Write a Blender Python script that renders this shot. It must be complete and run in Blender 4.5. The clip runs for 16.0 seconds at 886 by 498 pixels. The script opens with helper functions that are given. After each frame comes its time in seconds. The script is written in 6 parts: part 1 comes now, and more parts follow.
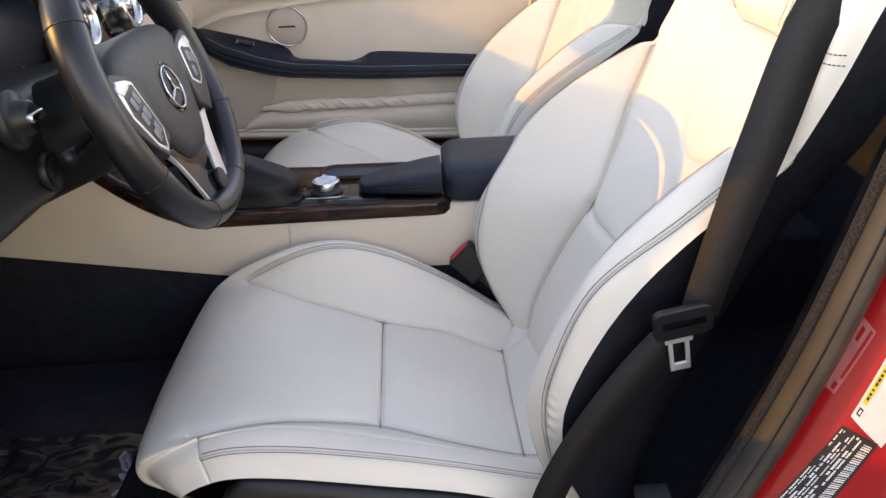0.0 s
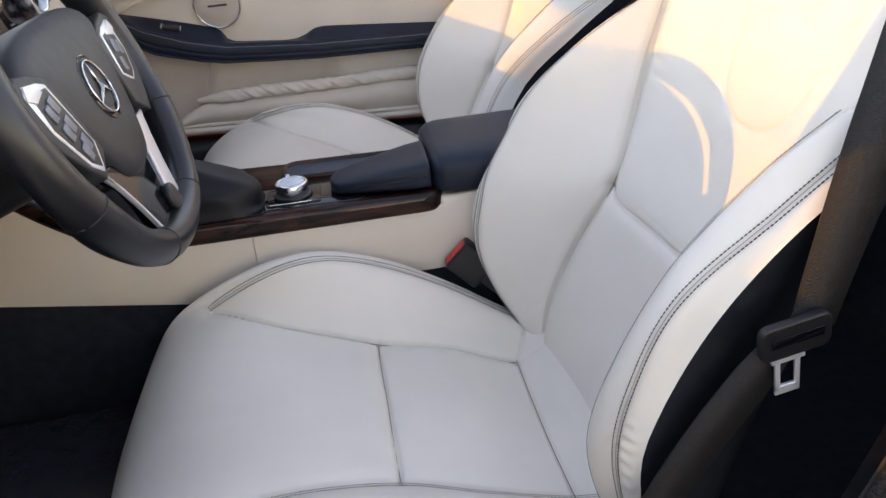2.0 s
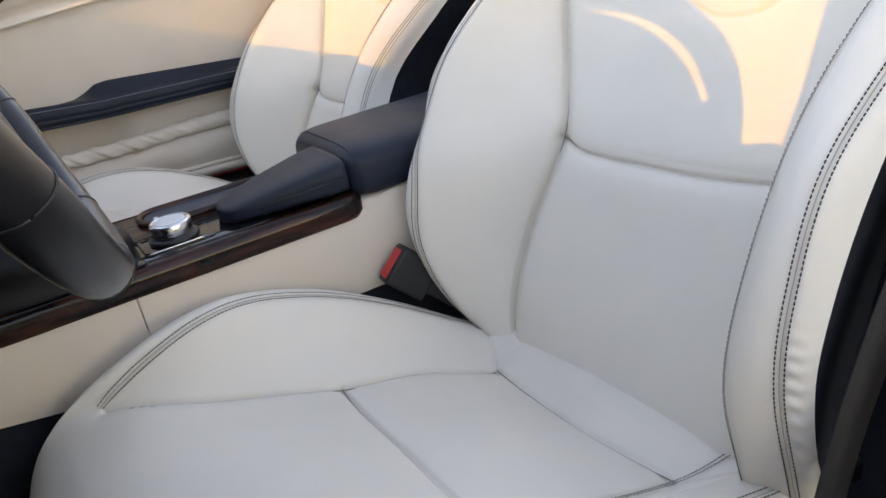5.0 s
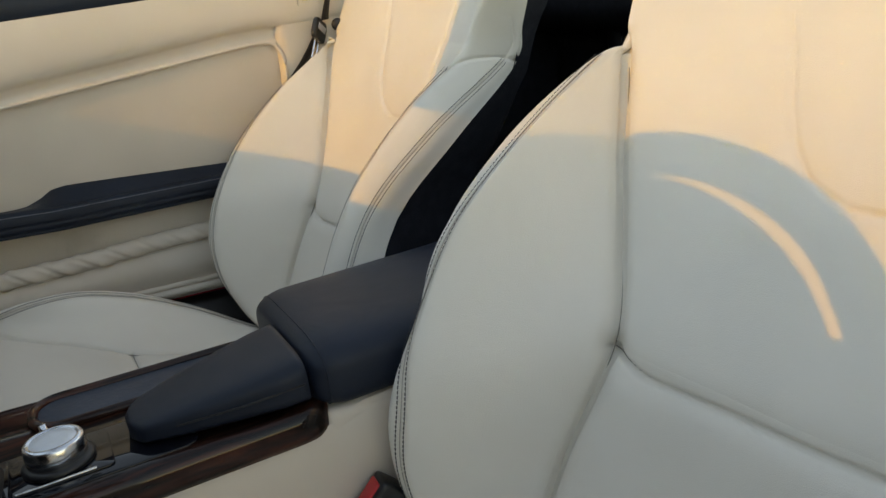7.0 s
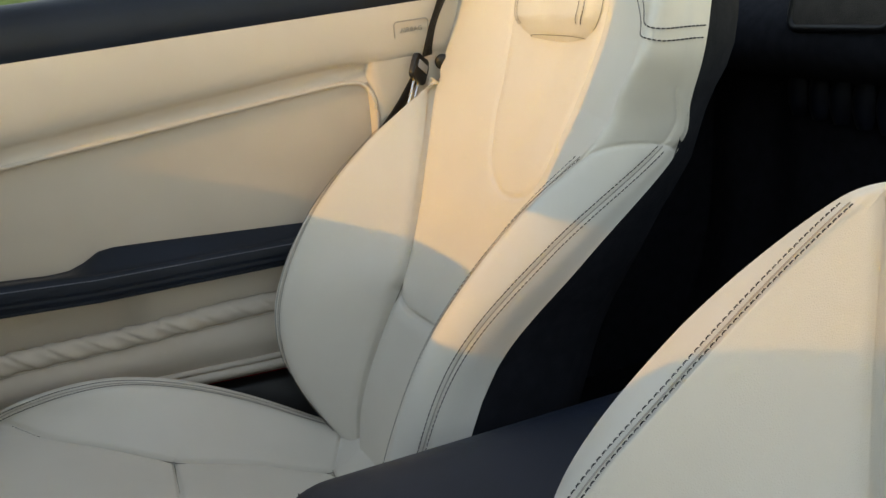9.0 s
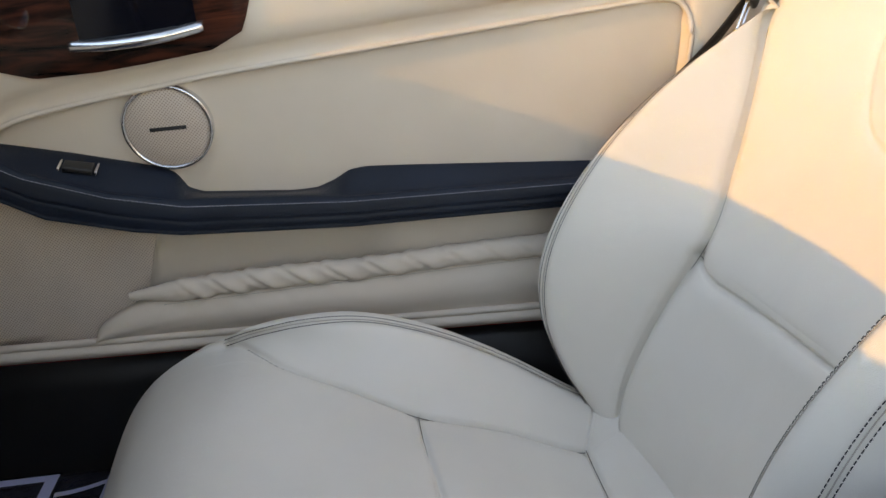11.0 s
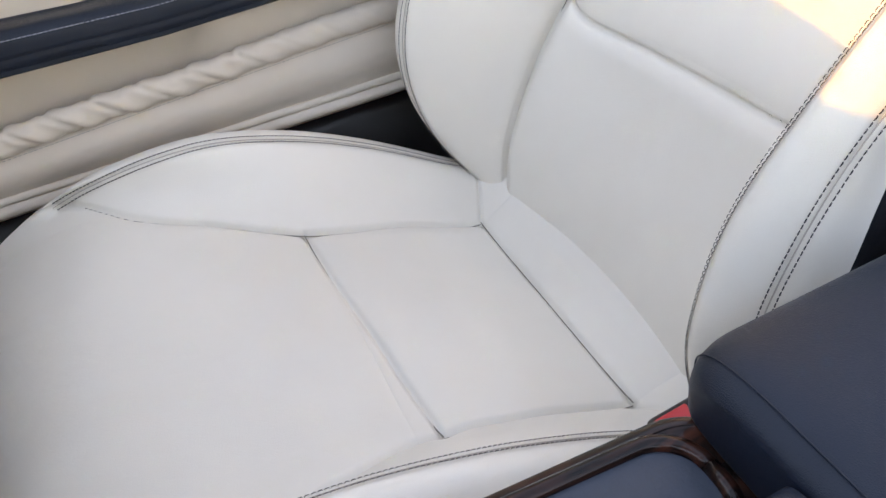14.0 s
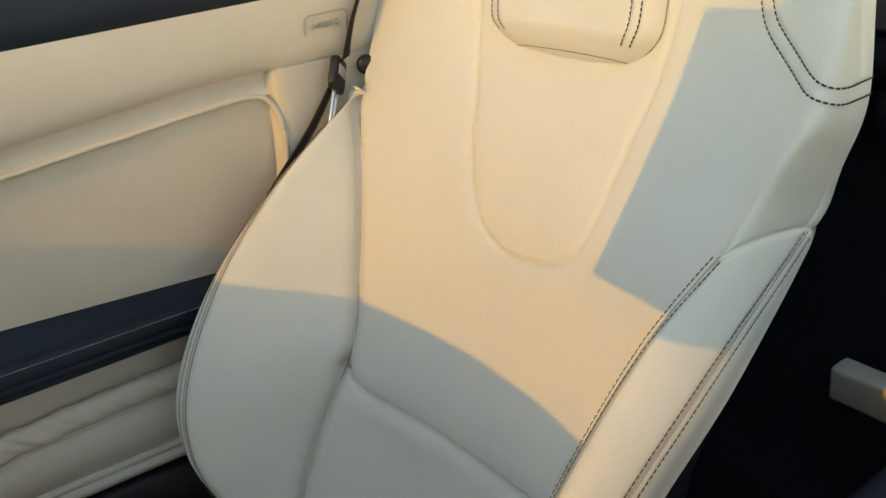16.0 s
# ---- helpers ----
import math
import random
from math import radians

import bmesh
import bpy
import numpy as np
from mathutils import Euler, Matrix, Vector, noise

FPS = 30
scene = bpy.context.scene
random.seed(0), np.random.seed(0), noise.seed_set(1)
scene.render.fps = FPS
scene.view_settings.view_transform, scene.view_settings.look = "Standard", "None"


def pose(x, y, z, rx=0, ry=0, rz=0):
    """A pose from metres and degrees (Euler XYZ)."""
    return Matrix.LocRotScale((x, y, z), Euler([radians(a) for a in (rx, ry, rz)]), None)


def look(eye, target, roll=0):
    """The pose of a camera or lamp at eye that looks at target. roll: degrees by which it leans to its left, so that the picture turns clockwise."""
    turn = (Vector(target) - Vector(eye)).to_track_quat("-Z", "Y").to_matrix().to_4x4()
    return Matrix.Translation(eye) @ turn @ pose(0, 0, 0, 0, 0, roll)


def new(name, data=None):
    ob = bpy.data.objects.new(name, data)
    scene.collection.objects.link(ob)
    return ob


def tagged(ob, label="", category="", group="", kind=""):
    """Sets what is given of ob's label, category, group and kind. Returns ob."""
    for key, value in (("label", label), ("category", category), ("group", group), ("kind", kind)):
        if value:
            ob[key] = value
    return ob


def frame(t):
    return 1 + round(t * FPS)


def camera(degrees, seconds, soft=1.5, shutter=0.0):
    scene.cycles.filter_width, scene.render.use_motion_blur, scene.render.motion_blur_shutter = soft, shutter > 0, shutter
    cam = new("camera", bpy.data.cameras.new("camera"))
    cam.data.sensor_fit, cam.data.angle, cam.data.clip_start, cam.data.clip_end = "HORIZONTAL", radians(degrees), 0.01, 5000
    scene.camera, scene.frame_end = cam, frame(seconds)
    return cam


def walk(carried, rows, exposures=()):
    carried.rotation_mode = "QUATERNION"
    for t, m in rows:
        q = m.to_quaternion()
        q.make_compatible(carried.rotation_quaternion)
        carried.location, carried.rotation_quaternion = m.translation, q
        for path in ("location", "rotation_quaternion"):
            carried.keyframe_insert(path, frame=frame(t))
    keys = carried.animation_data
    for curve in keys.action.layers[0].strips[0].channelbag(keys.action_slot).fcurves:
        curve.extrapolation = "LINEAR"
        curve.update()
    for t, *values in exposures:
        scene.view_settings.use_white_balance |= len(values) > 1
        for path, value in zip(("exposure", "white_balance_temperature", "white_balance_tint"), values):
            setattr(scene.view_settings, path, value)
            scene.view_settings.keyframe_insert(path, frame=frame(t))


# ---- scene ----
cam = camera(56.0, 16.0)
PATH = [
    (0, (-0.232, -1.031, 1.196), (-0.207, 0.794, 0.378), -3.0),
    (0.5, (-0.24, -0.989, 1.236), (-0.192, 0.823, 0.392), -4.8),
    (1, (-0.242, -0.942, 1.25), (-0.178, 0.866, 0.397), -5.6),
    (1.5, (-0.257, -0.893, 1.22), (-0.18, 0.907, 0.351), -5.6),
    (2, (-0.303, -0.834, 1.159), (-0.136, 0.95, 0.272), -6.2),
    (2.5, (-0.362, -0.795, 1.115), (-0.064, 0.979, 0.241), -7.7),
    (3, (-0.417, -0.778, 1.084), (0.045, 0.964, 0.217), -9.3),
    (3.2, (-0.438, -0.771, 1.073), (0.095, 0.951, 0.207), -9.7),
    (5.3, (-0.512, -0.594, 1.014), (0.302, 1.078, 0.278), -11.1),
    (5.5, (-0.503, -0.572, 1.016), (0.331, 1.104, 0.312), -10.8),
    (6, (-0.468, -0.515, 1.014), (0.4, 1.167, 0.368), -10.3),
    (6.5, (-0.416, -0.448, 1.019), (0.443, 1.248, 0.397), -9.5),
    (7, (-0.345, -0.385, 1.041), (0.431, 1.349, 0.414), -8.9),
    (7.5, (-0.261, -0.31, 1.049), (0.368, 1.485, 0.431), -8.0),
    (8, (-0.19, -0.267, 1.068), (0.321, 1.565, 0.451), -7.4),
    (8.5, (-0.183, -0.189, 1.075), (0.329, 1.643, 0.457), -8.5),
    (9, (-0.214, -0.123, 1.087), (0.307, 1.709, 0.475), -8.4),
    (9.2, (-0.24, -0.106, 1.088), (0.267, 1.735, 0.491), -8.0),
    (11.3, (-0.365, 0.1, 1.072), (-0.225, 1.922, 0.259), -5.4),
    (11.5, (-0.383, 0.12, 1.077), (-0.259, 1.905, 0.184), -5.7),
    (12, (-0.405, 0.138, 1.089), (-0.329, 1.791, -0.035), -5.8),
    (12.5, (-0.396, 0.146, 1.095), (-0.344, 1.652, -0.22), -7.2),
    (13, (-0.389, 0.159, 1.095), (-0.258, 1.618, -0.267), -9.9),
    (13.5, (-0.377, 0.184, 1.088), (-0.061, 1.625, -0.262), -11.3),
    (14, (-0.378, 0.187, 1.085), (0.066, 1.627, -0.231), -11.8),
    (14.5, (-0.317, 0.217, 1.113), (0.232, 1.661, -0.157), -10.7),
    (15, (-0.318, 0.211, 1.119), (0.434, 1.694, 0.007), -7.8),
    (15.5, (-0.301, 0.202, 1.141), (0.555, 1.708, 0.143), -6.7),
    (16, (-0.291, 0.189, 1.17), (0.686, 1.71, 0.315), -7.2),
]
EXPOSURES = [(0.0, 2.42, 10000, 28), (1.5, 2.3, 9800, 28), (3.0, 2.47, 10000, 28), (5.5, 2.25, 10000, 22), (6.0, 2.0, 10600, 18), (7.0, 1.6, 11400, 15), (8.5, 1.5, 11400, 15), (9.2, 1.7, 11400, 15), (11.3, 2.4, 10000, 22), (12.5, 3.15, 10400, 26), (13.5, 3.1, 10400, 26), (14.5, 2.65, 10200, 20), (15.0, 2.15, 10200, 12), (16.0, 1.55, 11000, 11)]
walk(cam, [(t, look(eye, target, roll)) for t, eye, target, roll in PATH], EXPOSURES)

# ---- world, sun ----
world = bpy.data.worlds.new("sky")
scene.world = world
world.use_nodes = True
wn = world.node_tree.nodes
sky = wn.new("ShaderNodeTexSky")
sky.sky_type = "NISHITA"
sky.sun_disc = False
sky.dust_density = 0.0
SUN_EL, SUN_AZ = 21.0, 191.2          # height, and the bearing (from +x, anticlockwise) from which the light comes
sky.sun_elevation = radians(SUN_EL)
sky.sun_rotation = radians(90 - SUN_AZ)
world.node_tree.links.new(sky.outputs[0], wn["Background"].inputs[0])
wn["Background"].inputs[1].default_value = 0.15
sun = new("sun", bpy.data.lights.new("sun", "SUN"))
sun.data.energy, sun.data.angle, sun.data.color = 0.46, radians(0.4), (1.0, 0.57, 0.02)
to_sun = Vector((math.cos(radians(SUN_AZ)) * math.cos(radians(SUN_EL)), math.sin(radians(SUN_AZ)) * math.cos(radians(SUN_EL)), math.sin(radians(SUN_EL))))
sun.matrix_world = Matrix.Translation(to_sun * 20) @ to_sun.to_track_quat("Z", "Y").to_matrix().to_4x4()

YD, YP, YC = -0.042, 0.69, 0.325      # middle of the driver's seat, of the passenger's seat, of the car


# ---- materials ----
def material(name, base, rough=0.5, metal=0.0, vary=0.06, scale=8.0, bump=0.0, grain=400.0, coat=0.0, spec=0.5, second=None, kind="noise", sheen=0.0, waves=0.0):
    m = bpy.data.materials.new(name)
    m.use_nodes = True
    n, l = m.node_tree.nodes, m.node_tree.links
    b = n["Principled BSDF"]
    b.inputs["Roughness"].default_value, b.inputs["Metallic"].default_value = rough, metal
    b.inputs["Coat Weight"].default_value, b.inputs["Coat Roughness"].default_value = coat, 0.04
    b.inputs["Specular IOR Level"].default_value = spec
    if sheen:
        b.inputs["Sheen Weight"].default_value = sheen
    co = n.new("ShaderNodeTexCoord")
    no = n.new("ShaderNodeTexNoise")
    no.inputs["Scale"].default_value, no.inputs["Detail"].default_value = scale, 4.0
    l.new(co.outputs["Object"], no.inputs["Vector"])
    ramp = n.new("ShaderNodeValToRGB")
    lo = tuple(c * (1 - vary) for c in base)
    hi = second or tuple(min(1.0, c * (1 + vary)) for c in base)
    ramp.color_ramp.elements[0].position, ramp.color_ramp.elements[1].position = 0.35, 0.65
    ramp.color_ramp.elements[0].color, ramp.color_ramp.elements[1].color = (*lo, 1), (*hi, 1)
    l.new(no.outputs[0], ramp.inputs[0])
    l.new(ramp.outputs[0], b.inputs["Base Color"])
    # a second, finer scale of wear in the gloss
    fine = n.new("ShaderNodeTexNoise")
    fine.inputs["Scale"].default_value, fine.inputs["Detail"].default_value = scale * 6, 3.0
    l.new(co.outputs["Object"], fine.inputs["Vector"])
    mr = n.new("ShaderNodeMapRange")
    mr.inputs["To Min"].default_value, mr.inputs["To Max"].default_value = rough * 0.88, min(1.0, rough * 1.12)
    l.new(fine.outputs[0], mr.inputs[0])
    l.new(mr.outputs[0], b.inputs["Roughness"])
    if bump:
        if kind == "voronoi":
            g = n.new("ShaderNodeTexVoronoi")
            g.feature = "DISTANCE_TO_EDGE"
            out = g.outputs["Distance"]
        else:
            g = n.new("ShaderNodeTexNoise")
            g.inputs["Detail"].default_value = 6.0
            out = g.outputs[0]
        g.inputs["Scale"].default_value = grain
        l.new(co.outputs["Object"], g.inputs["Vector"])
        bp = n.new("ShaderNodeBump")
        bp.inputs["Strength"].default_value, bp.inputs["Distance"].default_value = bump, 0.001
        l.new(out, bp.inputs["Height"])
        l.new(bp.outputs[0], b.inputs["Normal"])
        if waves:
            wide = n.new("ShaderNodeTexNoise")
            wide.inputs["Scale"].default_value, wide.inputs["Detail"].default_value = 22.0, 3.0
            l.new(co.outputs["Object"], wide.inputs["Vector"])
            bw = n.new("ShaderNodeBump")
            bw.inputs["Strength"].default_value, bw.inputs["Distance"].default_value = waves, 0.004
            l.new(wide.outputs[0], bw.inputs["Height"])
            l.new(bw.outputs[0], bp.inputs["Normal"])
    return m


LEATHER = material("leather_ivory", (0.74, 0.70, 0.63), 0.42, vary=0.035, scale=6, bump=0.32, grain=800, kind="voronoi", waves=0.35)
BEIGE = material("trim_beige", (0.69, 0.60, 0.51), 0.5, vary=0.04, scale=6, bump=0.3, grain=1000, kind="voronoi", waves=0.15)
DARK = material("leather_black", (0.0078, 0.0138, 0.0255), 0.44, spec=0.30, vary=0.15, scale=10, bump=0.3, grain=900, kind="voronoi")
PLASTIC = material("plastic_black", (0.009, 0.0095, 0.011), 0.42, vary=0.15, scale=12, bump=0.15, grain=700)
GLOSSY = material("plastic_gloss_black", (0.003, 0.0035, 0.006), 0.05, vary=0.1, spec=0.35)
CARPET = material("carpet_black", (0.018, 0.020, 0.026), 0.95, vary=0.15, scale=60, bump=0.8, grain=1200, spec=0.1)
RUBBER = material("rubber_black", (0.03, 0.028, 0.027), 0.6, vary=0.15, scale=30, bump=0.3, grain=500)
WEBBING = material("belt_webbing", (0.0140, 0.0130, 0.0135), 0.5, spec=0.3, vary=0.22, scale=320, bump=0.9, grain=700)
SEAL_RUBBER = material("seal_rubber", (0.036, 0.031, 0.027), 0.5, vary=0.2, scale=25, bump=0.25, grain=500)
FELT = material("felt_grey", (0.034, 0.031, 0.029), 0.95, vary=0.5, scale=500, bump=1.0, grain=1500, spec=0.1)
RIM_LEATHER = material("leather_rim", (0.011, 0.012, 0.015), 0.29, spec=0.5, vary=0.12, scale=10, bump=0.12, grain=900, kind="voronoi")
BOOT = material("leather_boot", (0.005, 0.0058, 0.008), 0.5, spec=0.3, vary=0.15, scale=20, bump=0.3, grain=700)
# Dark tone that stands in for the shade deep in the seat seams.
SEAM_SHADE = material("seam_shade", (0.22, 0.20, 0.17), 0.8, vary=0.1)
# Darker beige: shade of folds and embossing put into the colour; also hem thread.
FOLD = material("fold_shade", (0.42, 0.38, 0.33), 0.8, vary=0.06)
THREAD = material("thread_grey", (0.030, 0.028, 0.028), 0.7, vary=0.1)
THREAD_LIGHT = material("thread_light", (0.20, 0.22, 0.27), 0.7, vary=0.1)
CHROME = material("metal_silver", (0.72, 0.73, 0.75), 0.22, metal=1.0, vary=0.05, scale=40)
BRUSHED = material("metal_brushed", (0.70, 0.74, 0.78), 0.5, metal=0.6, vary=0.05, scale=60, bump=0.1, grain=500)
SILVER = material("paint_silver", (0.72, 0.73, 0.76), 0.33, metal=0.55, vary=0.04, scale=30)
RED_PAINT = material("paint_red", (0.45, 0.007, 0.011), 0.3, vary=0.05, coat=1.0)
RED_PLASTIC = material("plastic_red", (0.6, 0.03, 0.035), 0.4, vary=0.06)
GRILLE = material("speaker_mesh", (0.58, 0.49, 0.42), 0.55, vary=0.04, scale=20, bump=0.6, grain=600, kind="voronoi")
PAPER = material("mat_black_film", (0.025, 0.027, 0.037), 0.24, vary=0.2, scale=15, bump=0.9, grain=45, waves=0.5)
PRINT = material("print_lilac", (0.50, 0.52, 0.72), 0.6, vary=0.04)
WHITE = material("label_white", (0.75, 0.75, 0.74), 0.5, vary=0.03)
INK = material("label_black", (0.02, 0.02, 0.022), 0.5, vary=0.1)
YELLOW = material("label_yellow", (0.75, 0.6, 0.06), 0.5, vary=0.04)
ASPHALT = material("asphalt", (0.06, 0.06, 0.062), 0.9, vary=0.3, scale=40, bump=0.6, grain=150)
GRASS = material("grass", (0.10, 0.17, 0.045), 0.9, vary=0.4, scale=3)


def wood_material():
    m = bpy.data.materials.new("burl_walnut")
    m.use_nodes = True
    n, l = m.node_tree.nodes, m.node_tree.links
    b = n["Principled BSDF"]
    co = n.new("ShaderNodeTexCoord")
    mp = n.new("ShaderNodeMapping")
    mp.inputs["Scale"].default_value = (4, 22, 22)
    no = n.new("ShaderNodeTexNoise")
    no.inputs["Scale"].default_value, no.inputs["Detail"].default_value, no.inputs["Distortion"].default_value = 2.2, 8.0, 1.6
    l.new(co.outputs["Object"], mp.inputs[0])
    l.new(mp.outputs[0], no.inputs["Vector"])
    r = n.new("ShaderNodeValToRGB")
    e = r.color_ramp.elements
    e[0].position, e[0].color = 0.40, (0.005, 0.0025, 0.002, 1)
    e[1].position, e[1].color = 0.72, (0.085, 0.024, 0.014, 1)
    mid = e.new(0.5)
    mid.color = (0.026, 0.009, 0.006, 1)
    l.new(no.outputs[0], r.inputs[0])
    l.new(r.outputs[0], b.inputs["Base Color"])
    b.inputs["Roughness"].default_value, b.inputs["Specular IOR Level"].default_value = 0.5, 0.05
    b.inputs["Coat Weight"].default_value, b.inputs["Coat Roughness"].default_value = 0.55, 0.01
    return m


WOOD = wood_material()


def perforated(m, pitch=0.0028):
    """Small round holes in a regular grid, cut as dark dots into a mesh cover."""
    n, l = m.node_tree.nodes, m.node_tree.links
    b = n["Principled BSDF"]
    co = n.new("ShaderNodeTexCoord")
    mp = n.new("ShaderNodeMapping")
    mp.inputs["Scale"].default_value = (1 / pitch, 0.0, 1 / pitch)
    mp.inputs["Rotation"].default_value = (0.0, radians(45), 0.0)
    dots = n.new("ShaderNodeTexVoronoi")
    dots.inputs["Scale"].default_value, dots.inputs["Randomness"].default_value = 1.0, 0.0
    l.new(co.outputs["Object"], mp.inputs[0])
    l.new(mp.outputs[0], dots.inputs["Vector"])
    ramp = n.new("ShaderNodeValToRGB")
    ramp.color_ramp.elements[0].position, ramp.color_ramp.elements[0].color = 0.24, (0.62, 0.58, 0.56, 1)
    ramp.color_ramp.elements[1].position, ramp.color_ramp.elements[1].color = 0.36, (1, 1, 1, 1)
    l.new(dots.outputs["Distance"], ramp.inputs[0])
    mix = n.new("ShaderNodeMix")
    mix.data_type, mix.blend_type = "RGBA", "MULTIPLY"
    mix.inputs[0].default_value = 1.0
    l.new(b.inputs["Base Color"].links[0].from_socket, mix.inputs[6])
    l.new(ramp.outputs[0], mix.inputs[7])
    l.new(mix.outputs[2], b.inputs["Base Color"])


perforated(GRILLE)


# ---- builders ----
def part(name, bm, mat, parent=None, label="", smooth=True):
    me = bpy.data.meshes.new(name)
    bm.normal_update()
    bm.to_mesh(me)
    bm.free()
    if mat:
        me.materials.append(mat)
    for p in me.polygons:
        p.use_smooth = smooth
    ob = new(name, me)
    if parent:
        ob.parent = parent
    return tagged(ob, label)


def holder(name, at, label, category, group="", kind=""):
    e = new(name)
    e.location = at
    scene_points.append(e)
    bpy.context.view_layer.update()
    return tagged(e, label, category, group, kind)


scene_points = []


def under(ob, parent):
    """Parent ob, keeping where it stands."""
    ob.parent = parent
    ob.matrix_parent_inverse = Matrix.Translation(-parent.location)
    return ob


def piece(name, bm, mat, parent, label="", smooth=True):
    ob = part(name, bm, mat, None, label, smooth)
    ob.parent = parent
    ob.matrix_parent_inverse = Matrix.Translation(-parent.location) if parent.type == "EMPTY" else Matrix()
    return ob


def crom(P, t):
    """Catmull-Rom along the first axis of P at the parameters t (0 .. len - 1)."""
    P, t = np.asarray(P, float), np.asarray(t, float)
    n = len(P)
    i = np.clip(np.floor(t).astype(int), 0, n - 2)
    f = (t - i).reshape(-1, *([1] * (P.ndim - 1)))
    ext = np.concatenate([[2 * P[0] - P[1]], P, [2 * P[-1] - P[-2]]])
    a, b, c, d = ext[i], ext[i + 1], ext[i + 2], ext[i + 3]
    return 0.5 * (2 * b + (c - a) * f + (2 * a - 5 * b + 4 * c - d) * f ** 2 + (3 * b - a - 3 * c + d) * f ** 3)


def curve(points, n=60):
    return crom(points, np.linspace(0, len(points) - 1, n))


def grid_mesh(V, closed_u=False, flip=False):
    """A bmesh from an n x m net of points."""
    n, m = V.shape[:2]
    bm = bmesh.new()
    vs = [[bm.verts.new(V[i, j]) for j in range(m)] for i in range(n)]
    for i in range(n - 1):
        for j in range(m if closed_u else m - 1):
            k = (j + 1) % m
            q = (vs[i][j], vs[i][k], vs[i + 1][k], vs[i + 1][j])
            bm.faces.new(q[::-1] if flip else q)
    return bm


def tube(path, radius, sides=10, flat=1.0, caps=True, up=(0, 0, 1)):
    """A round or flattened bar along a path; radius may be a list."""
    path = [Vector(p) for p in path]
    rs = radius if hasattr(radius, "__len__") else [radius] * len(path)
    bm = bmesh.new()
    rings = []
    for i, p in enumerate(path):
        d = (path[min(i + 1, len(path) - 1)] - path[max(i - 1, 0)]).normalized()
        a = d.cross(Vector(up))
        a = a.normalized() if a.length > 1e-5 else d.orthogonal().normalized()
        b = a.cross(d)
        rings.append([bm.verts.new(p + rs[i] * (math.cos(k * math.tau / sides) * a + flat * math.sin(k * math.tau / sides) * b)) for k in range(sides)])
    for r, s in zip(rings, rings[1:]):
        for k in range(sides):
            bm.faces.new((r[k], r[(k + 1) % sides], s[(k + 1) % sides], s[k]))
    if caps:
        bm.faces.new(rings[0][::-1])
        bm.faces.new(rings[-1])
    bmesh.ops.recalc_face_normals(bm, faces=bm.faces)
    return bm


def box(x0, x1, y0, y1, z0, z1, r=0.004, seg=2):
    bm = bmesh.new()
    bmesh.ops.create_cube(bm, size=1.0)
    for v in bm.verts:
        v.co = Vector(((x0 + x1) / 2 + v.co.x * (x1 - x0), (y0 + y1) / 2 + v.co.y * (y1 - y0), (z0 + z1) / 2 + v.co.z * (z1 - z0)))
    if r:
        bmesh.ops.bevel(bm, geom=list(bm.edges), offset=r, segments=seg, affect="EDGES", profile=0.6)
    return bm


def move(bm, m):
    bmesh.ops.transform(bm, matrix=m, verts=bm.verts)
    return bm


def prism(outline, z0, z1, r=0.003, seg=2, m=None):
    """A slab with a rounded rim over an outline of (x, y)."""
    bm = bmesh.new()
    f = bm.faces.new([bm.verts.new((x, y, z0)) for x, y in outline])
    top = bmesh.ops.extrude_face_region(bm, geom=[f])
    for v in top["geom"]:
        if isinstance(v, bmesh.types.BMVert):
            v.co.z = z1
    bmesh.ops.recalc_face_normals(bm, faces=bm.faces)
    if r:
        rim = [e for e in bm.edges if abs(e.verts[0].co.z - e.verts[1].co.z) < 1e-6]
        bmesh.ops.bevel(bm, geom=rim, offset=r, segments=seg, affect="EDGES", profile=0.6)
    return move(bm, m) if m else bm


def rounded(x0, x1, y0, y1, r, n=6):
    out = []
    for cx, cy, a in ((x1 - r, y1 - r, 0), (x0 + r, y1 - r, 90), (x0 + r, y0 + r, 180), (x1 - r, y0 + r, 270)):
        out += [(cx + r * math.cos(radians(a + 90 * k / n)), cy + r * math.sin(radians(a + 90 * k / n))) for k in range(n + 1)]
    return out


def lathe(profile, m, sides=40):
    """A turned body from (radius, height) pairs."""
    V = np.array([[(r * math.cos(k * math.tau / sides), r * math.sin(k * math.tau / sides), h) for k in range(sides)] for r, h in profile])
    bm = grid_mesh(V, closed_u=True)
    bmesh.ops.remove_doubles(bm, verts=bm.verts, dist=1e-6)
    bmesh.ops.recalc_face_normals(bm, faces=bm.faces)
    return move(bm, m)


